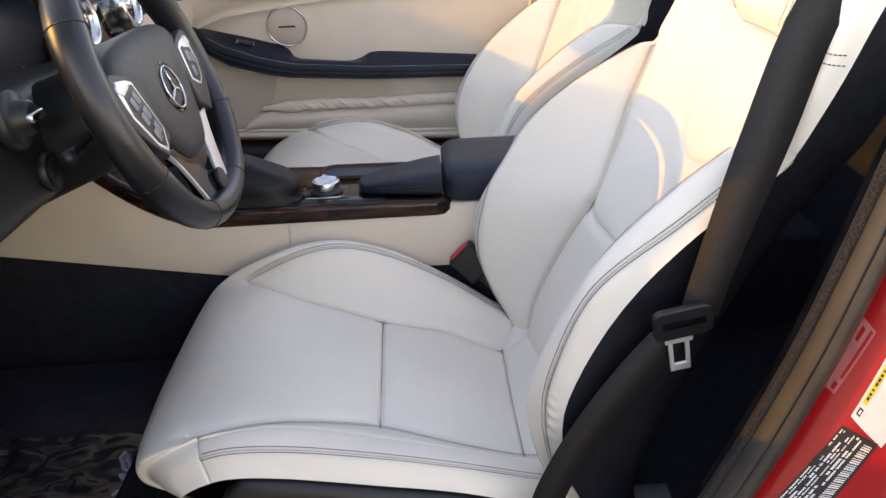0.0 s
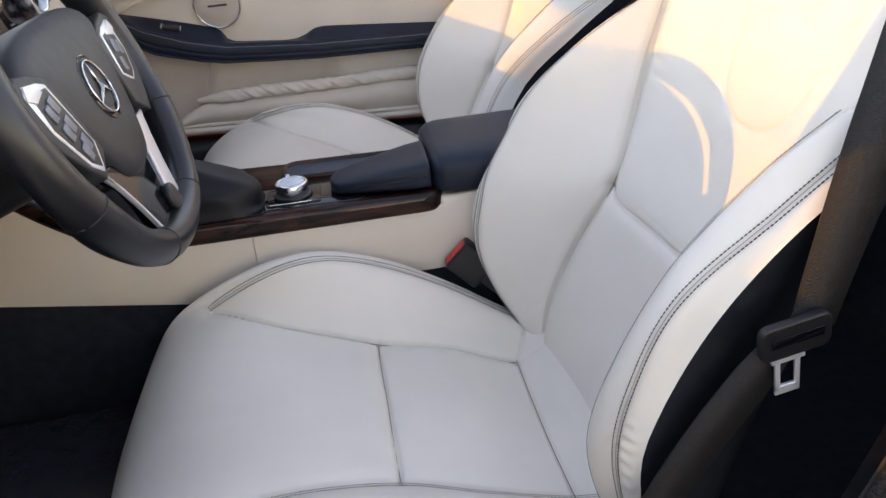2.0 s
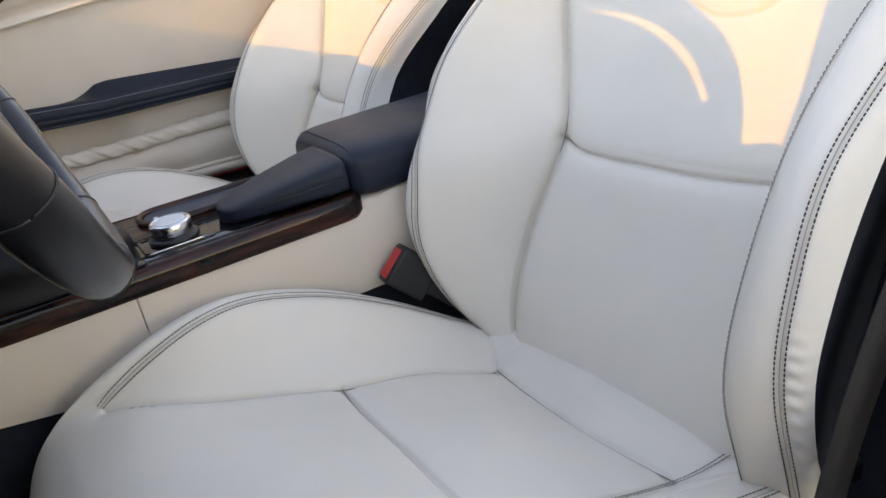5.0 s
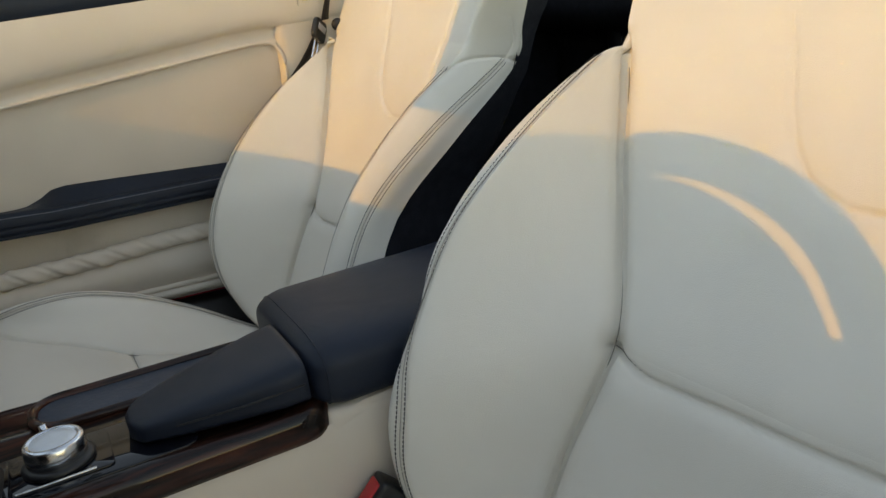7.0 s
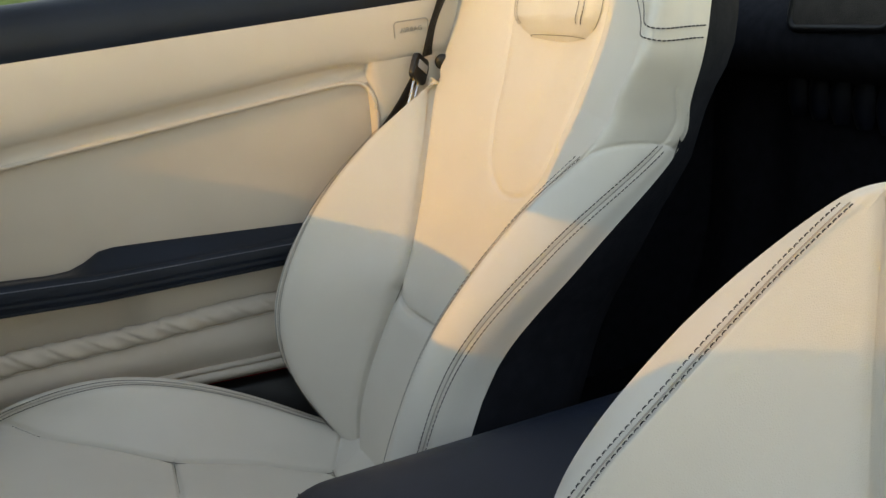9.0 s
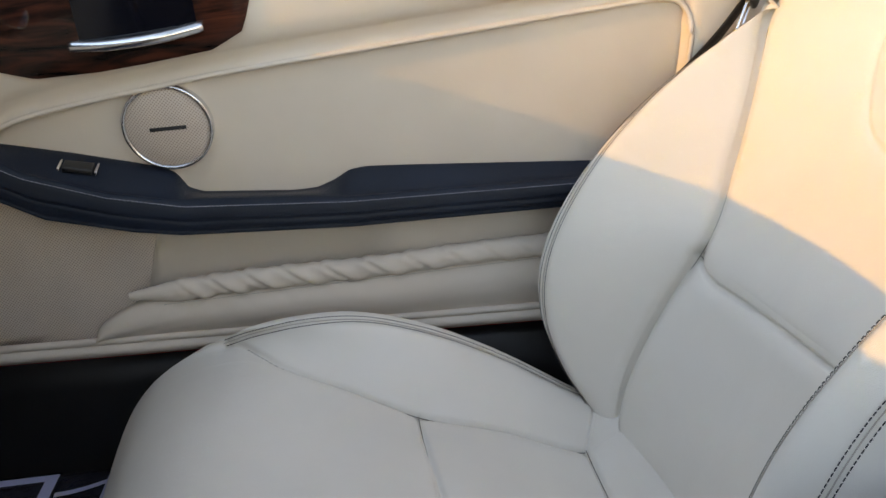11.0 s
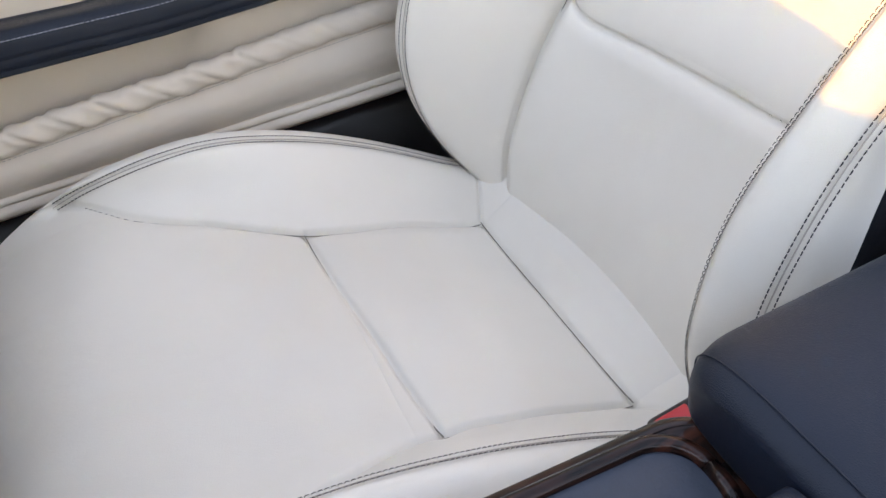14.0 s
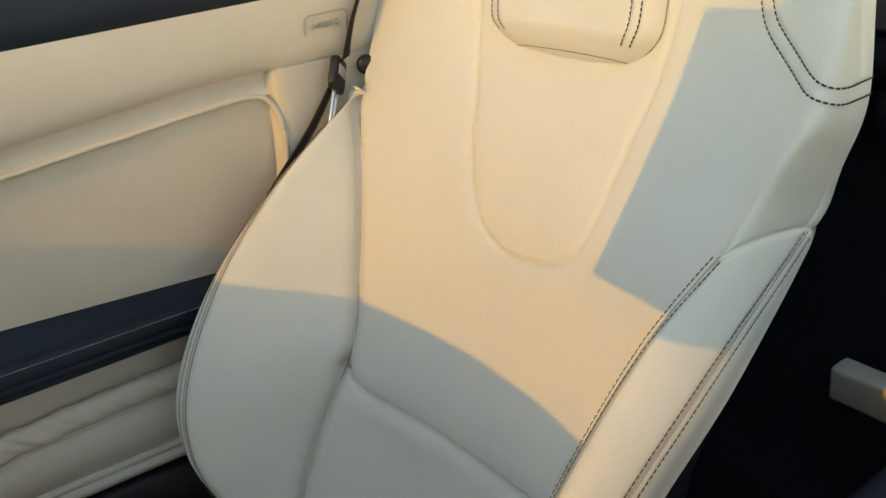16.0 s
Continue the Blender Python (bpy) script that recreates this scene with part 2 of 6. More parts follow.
def stitches(path, normals, length=0.0032, gap=0.0008, width=0.0006, lift=0.0005):
    """Threads one by one along a path on a surface."""
    s = np.r_[0, np.cumsum(np.linalg.norm(np.diff(path, axis=0), axis=1))]
    bm = bmesh.new()
    k = 0.0
    while k + length < s[-1]:
        a = np.array([np.interp(k, s, path[:, i]) for i in range(3)])
        b = np.array([np.interp(k + length, s, path[:, i]) for i in range(3)])
        nn = np.array([np.interp(k + length / 2, s, normals[:, i]) for i in range(3)])
        nn /= np.linalg.norm(nn) + 1e-9
        d = (b - a) / (np.linalg.norm(b - a) + 1e-9)
        c = np.cross(d, nn) * width
        up = nn * lift
        ring = []
        for p, w, h in ((a, 0.5, -0.4), (a + d * length * 0.2, 1.0, 1.0), (b - d * length * 0.2, 1.0, 1.0), (b, 0.5, -0.4)):
            ring.append([bm.verts.new(p + up * h - c * w), bm.verts.new(p + up * (h + 0.9)), bm.verts.new(p + up * h + c * w)])
        for r, q in zip(ring, ring[1:]):
            bm.faces.new((r[0], q[0], q[1], r[1]))
            bm.faces.new((r[1], q[1], q[2], r[2]))
        k += length + gap
    return bm


class Surface:
    """A net of control points (levels x columns), passed through smoothly; marks name the levels."""

    def __init__(self, net, marks=None, crease=None):
        self.net = np.asarray(net, float)
        self.crease = crease          # a column at which the smooth line across is broken
        self.marks = np.arange(len(self.net)) if marks is None else np.asarray(marks, float)

    def level(self, t):
        return np.interp(np.atleast_1d(t).astype(float), self.marks, np.arange(len(self.net)))

    def across(self, row, v):
        v = np.atleast_1d(v).astype(float)
        if self.crease is None:
            return crom(row, v)
        c = self.crease
        return np.where((v <= c)[:, None], crom(row[:c + 1], np.minimum(v, c)), crom(row[c:], np.maximum(v - c, 0.0)))

    def at(self, t, v):
        """Points at pairs of level t and column v."""
        v = np.atleast_1d(v).astype(float)
        rows = crom(self.net, self.level(t))
        return np.array([self.across(r, k)[0] for r, k in zip(rows, v)])

    def normal(self, t, v):
        e = 0.02
        t, v = np.atleast_1d(t).astype(float), np.atleast_1d(v).astype(float)
        a = self.at(np.clip(t + e, 0, self.marks[-1]), v) - self.at(np.clip(t - e, 0, self.marks[-1]), v)
        b = self.at(t, np.clip(v + e, 0, self.net.shape[1] - 1)) - self.at(t, np.clip(v - e, 0, self.net.shape[1] - 1))
        n = np.cross(a, b)
        return n / (np.linalg.norm(n, axis=1, keepdims=True) + 1e-9)

    def grid(self, ts, vs):
        rows = crom(self.net, self.level(ts))
        return np.stack([self.across(r, vs) for r in rows])

    def line(self, pts, n=80):
        """Level and column along a smooth line through (t, v) pairs."""
        return curve(pts, n)


def net_normals(V):
    a = np.gradient(V, axis=0)
    b = np.gradient(V, axis=1)
    n = np.cross(a, b)
    return n / (np.linalg.norm(n, axis=2, keepdims=True) + 1e-9)


def knots(marks, per):
    """Parameters that contain every mark, denser near the marks."""
    out = []
    pers = per if hasattr(per, "__len__") else [per] * len(marks)
    for a, b, per in zip(marks, marks[1:], pers):
        k = max(4, int(per * (b - a)))
        s = np.linspace(0, 1, k + 1)
        s = 0.6 * s + 0.4 * (0.5 - 0.5 * np.cos(np.pi * s))
        out += list(a + (b - a) * s[:-1])
    return np.array(out + [marks[-1]])


# ---- seats ----
def net_of(middle, near, far, marks=None):
    """The middle line (x, z) and four lines (u, x, z) to each side, from groove to hem, as a net of nine columns."""
    net = []
    for n, (x, z) in enumerate(middle):
        net.append([(p[n][1], -p[n][0], p[n][2]) for p in reversed(near)] + [(x, 0.0, z)] + [(p[n][1], p[n][0], p[n][2]) for p in far])
    return Surface(np.array(net), marks, None if marks is None else 5)


def shifted(line, dx=(), du=(), dz=()):
    """A line of the net moved level by level; missing shifts are none."""
    full = lambda d: list(d) + [0.0] * (len(line) - len(d))
    return [(u + b, x + a, z + c) for (u, x, z), a, b, c in zip(line, full(dx), full(du), full(dz))]


# lines of the cushion from the back to the front edge, and of the backrest from its foot to its top:
# middle (x, z); groove beside the insert, crest, edge and hem of a bolster (distance from the middle, x, z)
CUSHION_MIDDLE = [(-0.062, 0.529), (-0.130, 0.511), (-0.220, 0.551), (-0.310, 0.578), (-0.420, 0.600), (-0.530, 0.607), (-0.600, 0.582), (-0.632, 0.535), (-0.628, 0.476)]
CUSHION_GROOVE = [(0.150, -0.066, 0.538), (0.140, -0.131, 0.516), (0.135, -0.222, 0.556), (0.131, -0.312, 0.583), (0.155, -0.412, 0.607), (0.185, -0.505, 0.622), (0.200, -0.588, 0.598), (0.198, -0.622, 0.545), (0.175, -0.612, 0.476)]
CUSHION_CREST = [(0.205, -0.090, 0.525), (0.208, -0.130, 0.548), (0.210, -0.215, 0.607), (0.212, -0.300, 0.652), (0.214, -0.390, 0.676), (0.217, -0.480, 0.664), (0.228, -0.570, 0.616), (0.224, -0.606, 0.550), (0.195, -0.600, 0.476)]
CUSHION_EDGE = [(0.240, -0.090, 0.510), (0.245, -0.130, 0.533), (0.248, -0.215, 0.590), (0.250, -0.300, 0.635), (0.252, -0.385, 0.657), (0.252, -0.465, 0.643), (0.256, -0.545, 0.596), (0.246, -0.583, 0.538), (0.215, -0.582, 0.476)]
CUSHION_HEM = [(0.258, -0.085, 0.470), (0.265, -0.130, 0.490), (0.270, -0.215, 0.545), (0.272, -0.300, 0.588), (0.274, -0.385, 0.608), (0.272, -0.460, 0.595), (0.270, -0.530, 0.550), (0.257, -0.562, 0.510), (0.230, -0.565, 0.476)]
BACK_MIDDLE = [(-0.090, 0.484), (-0.052, 0.566), (-0.012, 0.650), (0.020, 0.740), (0.060, 0.810), (0.100, 0.880), (0.140, 0.947), (0.180, 1.025), (0.200, 1.100), (0.210, 1.170), (0.225, 1.235), (0.262, 1.265)]
BACK_GROOVE = [(0.160, -0.098, 0.490), (0.165, -0.080, 0.576), (0.157, -0.045, 0.660), (0.140, 0.000, 0.750), (0.165, 0.035, 0.815), (0.195, 0.067, 0.885), (0.224, 0.096, 0.948), (0.208, 0.138, 1.027), (0.195, 0.166, 1.100), (0.172, 0.192, 1.168), (0.140, 0.215, 1.230), (0.105, 0.262, 1.260)]
BACK_CREST = [(0.185, -0.090, 0.495), (0.205, -0.135, 0.580), (0.208, -0.152, 0.660), (0.208, -0.137, 0.740), (0.210, -0.082, 0.828), (0.220, 0.000, 0.900), (0.234, 0.089, 0.955), (0.243, 0.126, 1.024), (0.237, 0.146, 1.100), (0.215, 0.172, 1.165), (0.175, 0.210, 1.220), (0.128, 0.264, 1.245)]
BACK_EDGE = [(0.225, -0.075, 0.485), (0.243, -0.112, 0.572), (0.246, -0.128, 0.660), (0.246, -0.115, 0.730), (0.246, -0.060, 0.810), (0.246, 0.025, 0.877), (0.254, 0.104, 0.940), (0.261, 0.136, 1.018), (0.256, 0.160, 1.090), (0.236, 0.190, 1.155), (0.195, 0.228, 1.200), (0.143, 0.267, 1.220)]
BACK_HEM = [(0.250, -0.030, 0.480), (0.258, -0.080, 0.566), (0.261, -0.094, 0.652), (0.261, -0.080, 0.718), (0.260, -0.028, 0.795), (0.257, 0.055, 0.862), (0.262, 0.132, 0.928), (0.267, 0.170, 1.012), (0.263, 0.192, 1.080), (0.242, 0.232, 1.140), (0.200, 0.268, 1.180), (0.148, 0.282, 1.190)]
FAR_GROOVE = [CUSHION_GROOVE[k] for k in range(4)] + [(0.166, -0.405, 0.622), (0.196, -0.486, 0.643), (0.206, -0.576, 0.608), CUSHION_GROOVE[7], CUSHION_GROOVE[8]]
FAR_CREST = [CUSHION_CREST[k] for k in range(5)] + [(0.224, -0.480, 0.667), (0.238, -0.566, 0.614), CUSHION_CREST[7], CUSHION_CREST[8]]
CUSHION_SIDE = [CUSHION_GROOVE, CUSHION_CREST, CUSHION_EDGE, CUSHION_HEM]
# the driver's bolster by the doorway, flattened by getting in and out
WORN_GROOVE = [(0.148, -0.066, 0.540), (0.140, -0.131, 0.530), (0.135, -0.222, 0.553), (0.133, -0.312, 0.583), (0.155, -0.412, 0.612), (0.185, -0.500, 0.626), (0.195, -0.577, 0.610), (0.185, -0.592, 0.567), (0.165, -0.560, 0.525)]
WORN_CREST = [(0.185, -0.050, 0.530), (0.185, -0.130, 0.552), (0.185, -0.217, 0.577), (0.185, -0.310, 0.601), (0.190, -0.410, 0.626), (0.205, -0.490, 0.630), (0.215, -0.555, 0.607), (0.200, -0.575, 0.570), (0.185, -0.545, 0.530)]
WORN_EDGE = [(0.228, -0.052, 0.545), (0.228, -0.130, 0.563), (0.229, -0.217, 0.586), (0.230, -0.310, 0.607), (0.230, -0.410, 0.623), (0.231, -0.485, 0.624), (0.233, -0.538, 0.602), (0.228, -0.548, 0.574), (0.215, -0.520, 0.550)]
WORN_HEM = [(0.250, -0.055, 0.520), (0.250, -0.130, 0.540), (0.251, -0.217, 0.566), (0.252, -0.310, 0.584), (0.252, -0.410, 0.601), (0.252, -0.475, 0.604), (0.248, -0.520, 0.585), (0.245, -0.522, 0.572), (0.235, -0.500, 0.560)]
# the passenger's cushion: fuller at the door, drawn in round the corner by the tunnel
FAR_X = (0, 0, 0, 0, 0, -0.014, -0.026, -0.032, -0.032)
FAR_U = (0, 0, 0, 0, 0.006, 0.014, 0.022, 0.028, 0.028)
DOOR_SIDE = [FAR_GROOVE, FAR_CREST, CUSHION_EDGE, CUSHION_HEM]
FAR_SIDE = [shifted(FAR_GROOVE, FAR_X, (0, 0, 0.001, 0.008, 0.009, 0.014, 0.022, 0.028, 0.028), (0, 0, 0.002, 0.008, 0.003))] + [shifted(p, FAR_X, FAR_U) for p in DOOR_SIDE[1:]]
TUNNEL_SIDE = [shifted(CUSHION_GROOVE, (0, 0, 0, 0, 0, 0, 0.006, 0.020, 0.030), (), (0, 0, 0, 0, 0, 0.006, 0.004)),
               shifted(CUSHION_CREST, (0, 0, 0, 0, 0, 0, 0.012, 0.030, 0.050), (), (0, 0, 0, 0.002, 0.010, 0.030, 0.032, 0.010)),
               shifted(CUSHION_EDGE, (0, 0, 0, 0, 0, 0, 0.010, 0.036, 0.060), (), (0, 0, 0, 0.002, 0.010, 0.030, 0.032, 0.010)),
               shifted(CUSHION_HEM, (0, 0, 0, 0, 0, 0, 0.010, 0.036, 0.060), (), (0, 0, 0, 0.002, 0.010, 0.030, 0.032, 0.010))]
FULL_MIDDLE = [(x + a, z) for (x, z), a in zip(CUSHION_MIDDLE, (0, 0, 0, 0, 0, -0.004, -0.006, -0.010, -0.010))]
# above the bolsters the panel runs out to its edge and turns back
def topped(line, top):
    """A backrest line with other points above the bolsters."""
    return line[:7] + top


def stepped(line):
    """The line with one more level just above the bolsters."""
    return line[:7] + [tuple(float(c) for c in crom(np.array(line), [6.25])[0])] + line[7:]


BACK_LEVELS = (0, 1, 2, 3, 4, 5, 6, 6.25, 7, 8, 9, 10, 11)
TOP_GROOVE = [(0.237, 0.114, 0.972), (0.250, 0.146, 1.027), (0.250, 0.172, 1.100), (0.226, 0.196, 1.168), (0.180, 0.220, 1.228), (0.130, 0.262, 1.258)]
TOP_CREST = [(0.240, 0.116, 0.966), (0.253, 0.166, 1.024), (0.253, 0.190, 1.096), (0.230, 0.212, 1.162), (0.187, 0.228, 1.218), (0.136, 0.266, 1.243)]
TOP_EDGE = [(0.240, 0.126, 0.964), (0.250, 0.190, 1.018), (0.250, 0.212, 1.088), (0.228, 0.232, 1.152), (0.188, 0.246, 1.198), (0.140, 0.272, 1.220)]
TOP_HEM = [(0.242, 0.146, 0.962), (0.243, 0.220, 1.010), (0.243, 0.242, 1.080), (0.222, 0.262, 1.140), (0.186, 0.272, 1.180), (0.140, 0.284, 1.190)]
FAR_BACK = [topped(BACK_GROOVE, TOP_GROOVE), topped(BACK_CREST, TOP_CREST), topped(BACK_EDGE, TOP_EDGE), topped(BACK_HEM, TOP_HEM)]
FAR_BACK[0][6] = (0.236, 0.100, 0.948)
# the driver's bolster by the tunnel: its seam runs along the crest, the flank lies behind
LOW_X, LOW_U = (0, -0.004, -0.008, -0.008), (0, 0.002, 0.004, 0.004)
FULL_BACK = [shifted(FAR_BACK[0])] + [shifted(p, LOW_X, LOW_U) for p in FAR_BACK[1:]]
FAR_BACK = FAR_BACK[:1] + [shifted(p, (0, -0.002, -0.004, -0.004, -0.004, -0.004), (0, 0.002, 0.004, 0.004, 0.004, 0.003)) for p in FAR_BACK[1:]]
FULL_BACK[0][6] = (0.226, 0.102, 0.948)
FULL_BACK[1][4:7] = [(0.211, -0.072, 0.833), (0.211, -0.009, 0.904), (0.229, 0.088, 0.953)]
FULL_BACK[2][4:7] = [(0.232, -0.096, 0.830), (0.219, -0.024, 0.902), (0.232, 0.076, 0.955)]
FULL_BACK[3][4:7] = [(0.264, -0.078, 0.822), (0.259, -0.006, 0.899), (0.250, 0.088, 0.953)]
# backrest bolsters towards the driver's doorway, and towards the tunnel
FLAT_U, FLAT_X = (0, 0, 0, 0, 0, 0, -0.030, -0.014, -0.008), (0, 0.002, 0.003, 0.005, 0.005, 0.003, 0.016, 0.010, 0.002)
DOOR_BACK = [shifted(BACK_GROOVE, FLAT_X, FLAT_U),
             shifted(BACK_CREST, (0, 0.012, 0.018, 0.030, 0.027, 0.008, -0.020, -0.012, -0.005)),
             shifted(BACK_EDGE, (0, 0.005, 0.006, 0.006, -0.010, -0.013, -0.024, -0.015, -0.005)),
             shifted(BACK_HEM, (0, -0.010, -0.011, -0.007, -0.015, -0.035, -0.035, -0.030, -0.020, -0.010))]
TUNNEL_BACK = [shifted(BACK_GROOVE, FLAT_X, FLAT_U),
               shifted(BACK_CREST, (0, 0.012, 0.018, 0.0336, 0.026, 0.0194, 0.006, 0.012, 0.024, 0.018, 0.008), (0, 0, 0, -0.006, 0.0057, -0.0014, -0.004, 0.004, 0.009, 0.006)),
               shifted(BACK_EDGE, (0, 0.010, 0.012, 0.0183, 0.009, 0.0085, 0.0515, 0.048, 0.044, 0.032, 0.016), (0, 0, 0, -0.001, 0.001, 0.0018, -0.0129, -0.013, -0.012, -0.002)),
               shifted(BACK_HEM, (0, -0.005, -0.004, 0.0087, 0.0066, 0.0062, 0.0348, 0.034, 0.034, 0.020, 0.006), (0, 0, 0, 0.003, -0.0106, -0.0082, -0.0242, -0.024, -0.022, -0.012, -0.006))]
# its shoulder stands less deep than the driver's
SHOULDER_X, SHOULDER_U = np.array([0, 0, 0, 0, 0, 0, -0.0108, -0.0085, -0.0249, -0.0207, -0.014, -0.007]), np.array([0, 0, 0, 0, 0, 0, -0.0008, -0.005, 0.0059, -0.0082, -0.006, -0.003])
TUNNEL_FULL = [stepped(TUNNEL_BACK[0])]
for line, w in zip(TUNNEL_BACK[1:], (np.r_[np.zeros(7), np.full(5, 0.45)], np.ones(12), np.ones(12))):
    line = shifted(stepped(line), tuple(SHOULDER_X * w), tuple(SHOULDER_U * w))
    line[7] = tuple(0.5 * a + 0.5 * b for a, b in zip(line[6], line[8]))
    TUNNEL_FULL.append(line)


def upholster(surface, tmarks, vmarks, tper, vper, seams, swell, sign, panels, thing, mat=LEATHER):
    """Cuts a surface into panels along its seams, each drawn down into the seam.
    seams: (line of (t, v), depth, width); swell: extra height as a function of (t, v)."""
    ts, vs = knots(tmarks, tper), knots(vmarks, vper)
    V = surface.grid(ts, vs)
    N = net_normals(V) * sign
    off = np.zeros(V.shape[:2])
    for line, depth, width in seams:
        pts = surface.at(line[:, 0], line[:, 1])
        i0, i1 = np.searchsorted(ts, line[:, 0].min() - 0.6), np.searchsorted(ts, line[:, 0].max() + 0.6)
        j0, j1 = np.searchsorted(vs, line[:, 1].min() - 0.9), np.searchsorted(vs, line[:, 1].max() + 0.9)
        Q = V[i0:i1, j0:j1]
        d = np.full(Q.shape[:2], 9.0)
        for p, q in zip(pts, pts[1:]):
            e = q - p
            s = np.clip(((Q - p) @ e) / (e @ e + 1e-12), 0, 1)
            d = np.minimum(d, np.linalg.norm(Q - p - s[..., None] * e, axis=2))
        off[i0:i1, j0:j1] -= 0.75 * depth * np.exp(-((d / (0.42 * width)) ** 2)) + 0.45 * depth * np.exp(-((d / (2.0 * width)) ** 2))
    T, W = np.meshgrid(ts, vs, indexing="ij")
    off += swell(T, W)
    V = V + N * off[..., None]
    made = []
    for name, label, ranges in panels:
        bm = bmesh.new()
        seen = {}

        def vert(i, j):
            if (i, j) not in seen:
                seen[i, j] = bm.verts.new(V[i, j])
            return seen[i, j]

        for t0, t1, v0, v1 in ranges:
            ii = [i for i in range(len(ts)) if t0 - 1e-6 <= ts[i] <= t1 + 1e-6]
            jj = [j for j in range(len(vs)) if v0 - 1e-6 <= vs[j] <= v1 + 1e-6]
            for i in ii[:-1]:
                for j in jj[:-1]:
                    q = (vert(i, j), vert(i, j + 1), vert(i + 1, j + 1), vert(i + 1, j))
                    bm.faces.new(q if sign > 0 else q[::-1])
        made.append(piece(name, bm, mat, thing, label))
    return made


def seam_row(surface, line, shift, sign, parent, mat=THREAD, lift=0.0, even=0, **kw):
    """A row of stitches beside a seam line, shift metres to its side."""
    P = surface.at(line[:, 0], line[:, 1])
    N = surface.normal(line[:, 0], line[:, 1]) * sign
    for _ in range(even):
        P[1:-1] = 0.25 * P[:-2] + 0.5 * P[1:-1] + 0.25 * P[2:]
        N[1:-1] = 0.25 * N[:-2] + 0.5 * N[1:-1] + 0.25 * N[2:]
    d = np.gradient(P, axis=0)
    d /= np.linalg.norm(d, axis=1, keepdims=True) + 1e-9
    side = np.cross(N, d)
    return piece("stitching", stitches(P + side * shift + N * (0.0006 + lift), N, **kw), mat, parent)


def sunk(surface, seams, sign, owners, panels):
    """A dark line at the bottom of each groove, in place of the shade there."""
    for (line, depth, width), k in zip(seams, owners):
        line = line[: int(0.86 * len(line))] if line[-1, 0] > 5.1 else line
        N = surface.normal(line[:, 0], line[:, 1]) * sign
        piece("seam", tube(surface.at(line[:, 0], line[:, 1]) - N * (1.2 * depth - 0.0004), 0.0006, 5), SEAM_SHADE, panels[k])


def fold_line(surface, line, sign, parent):
    """A darker line for the shade in the fine fold between two rows of stitches."""
    N = surface.normal(line[:, 0], line[:, 1]) * sign
    return piece("fold", tube(surface.at(line[:, 0], line[:, 1]) + N * 0.0001, 0.0005, 5), FOLD, parent)


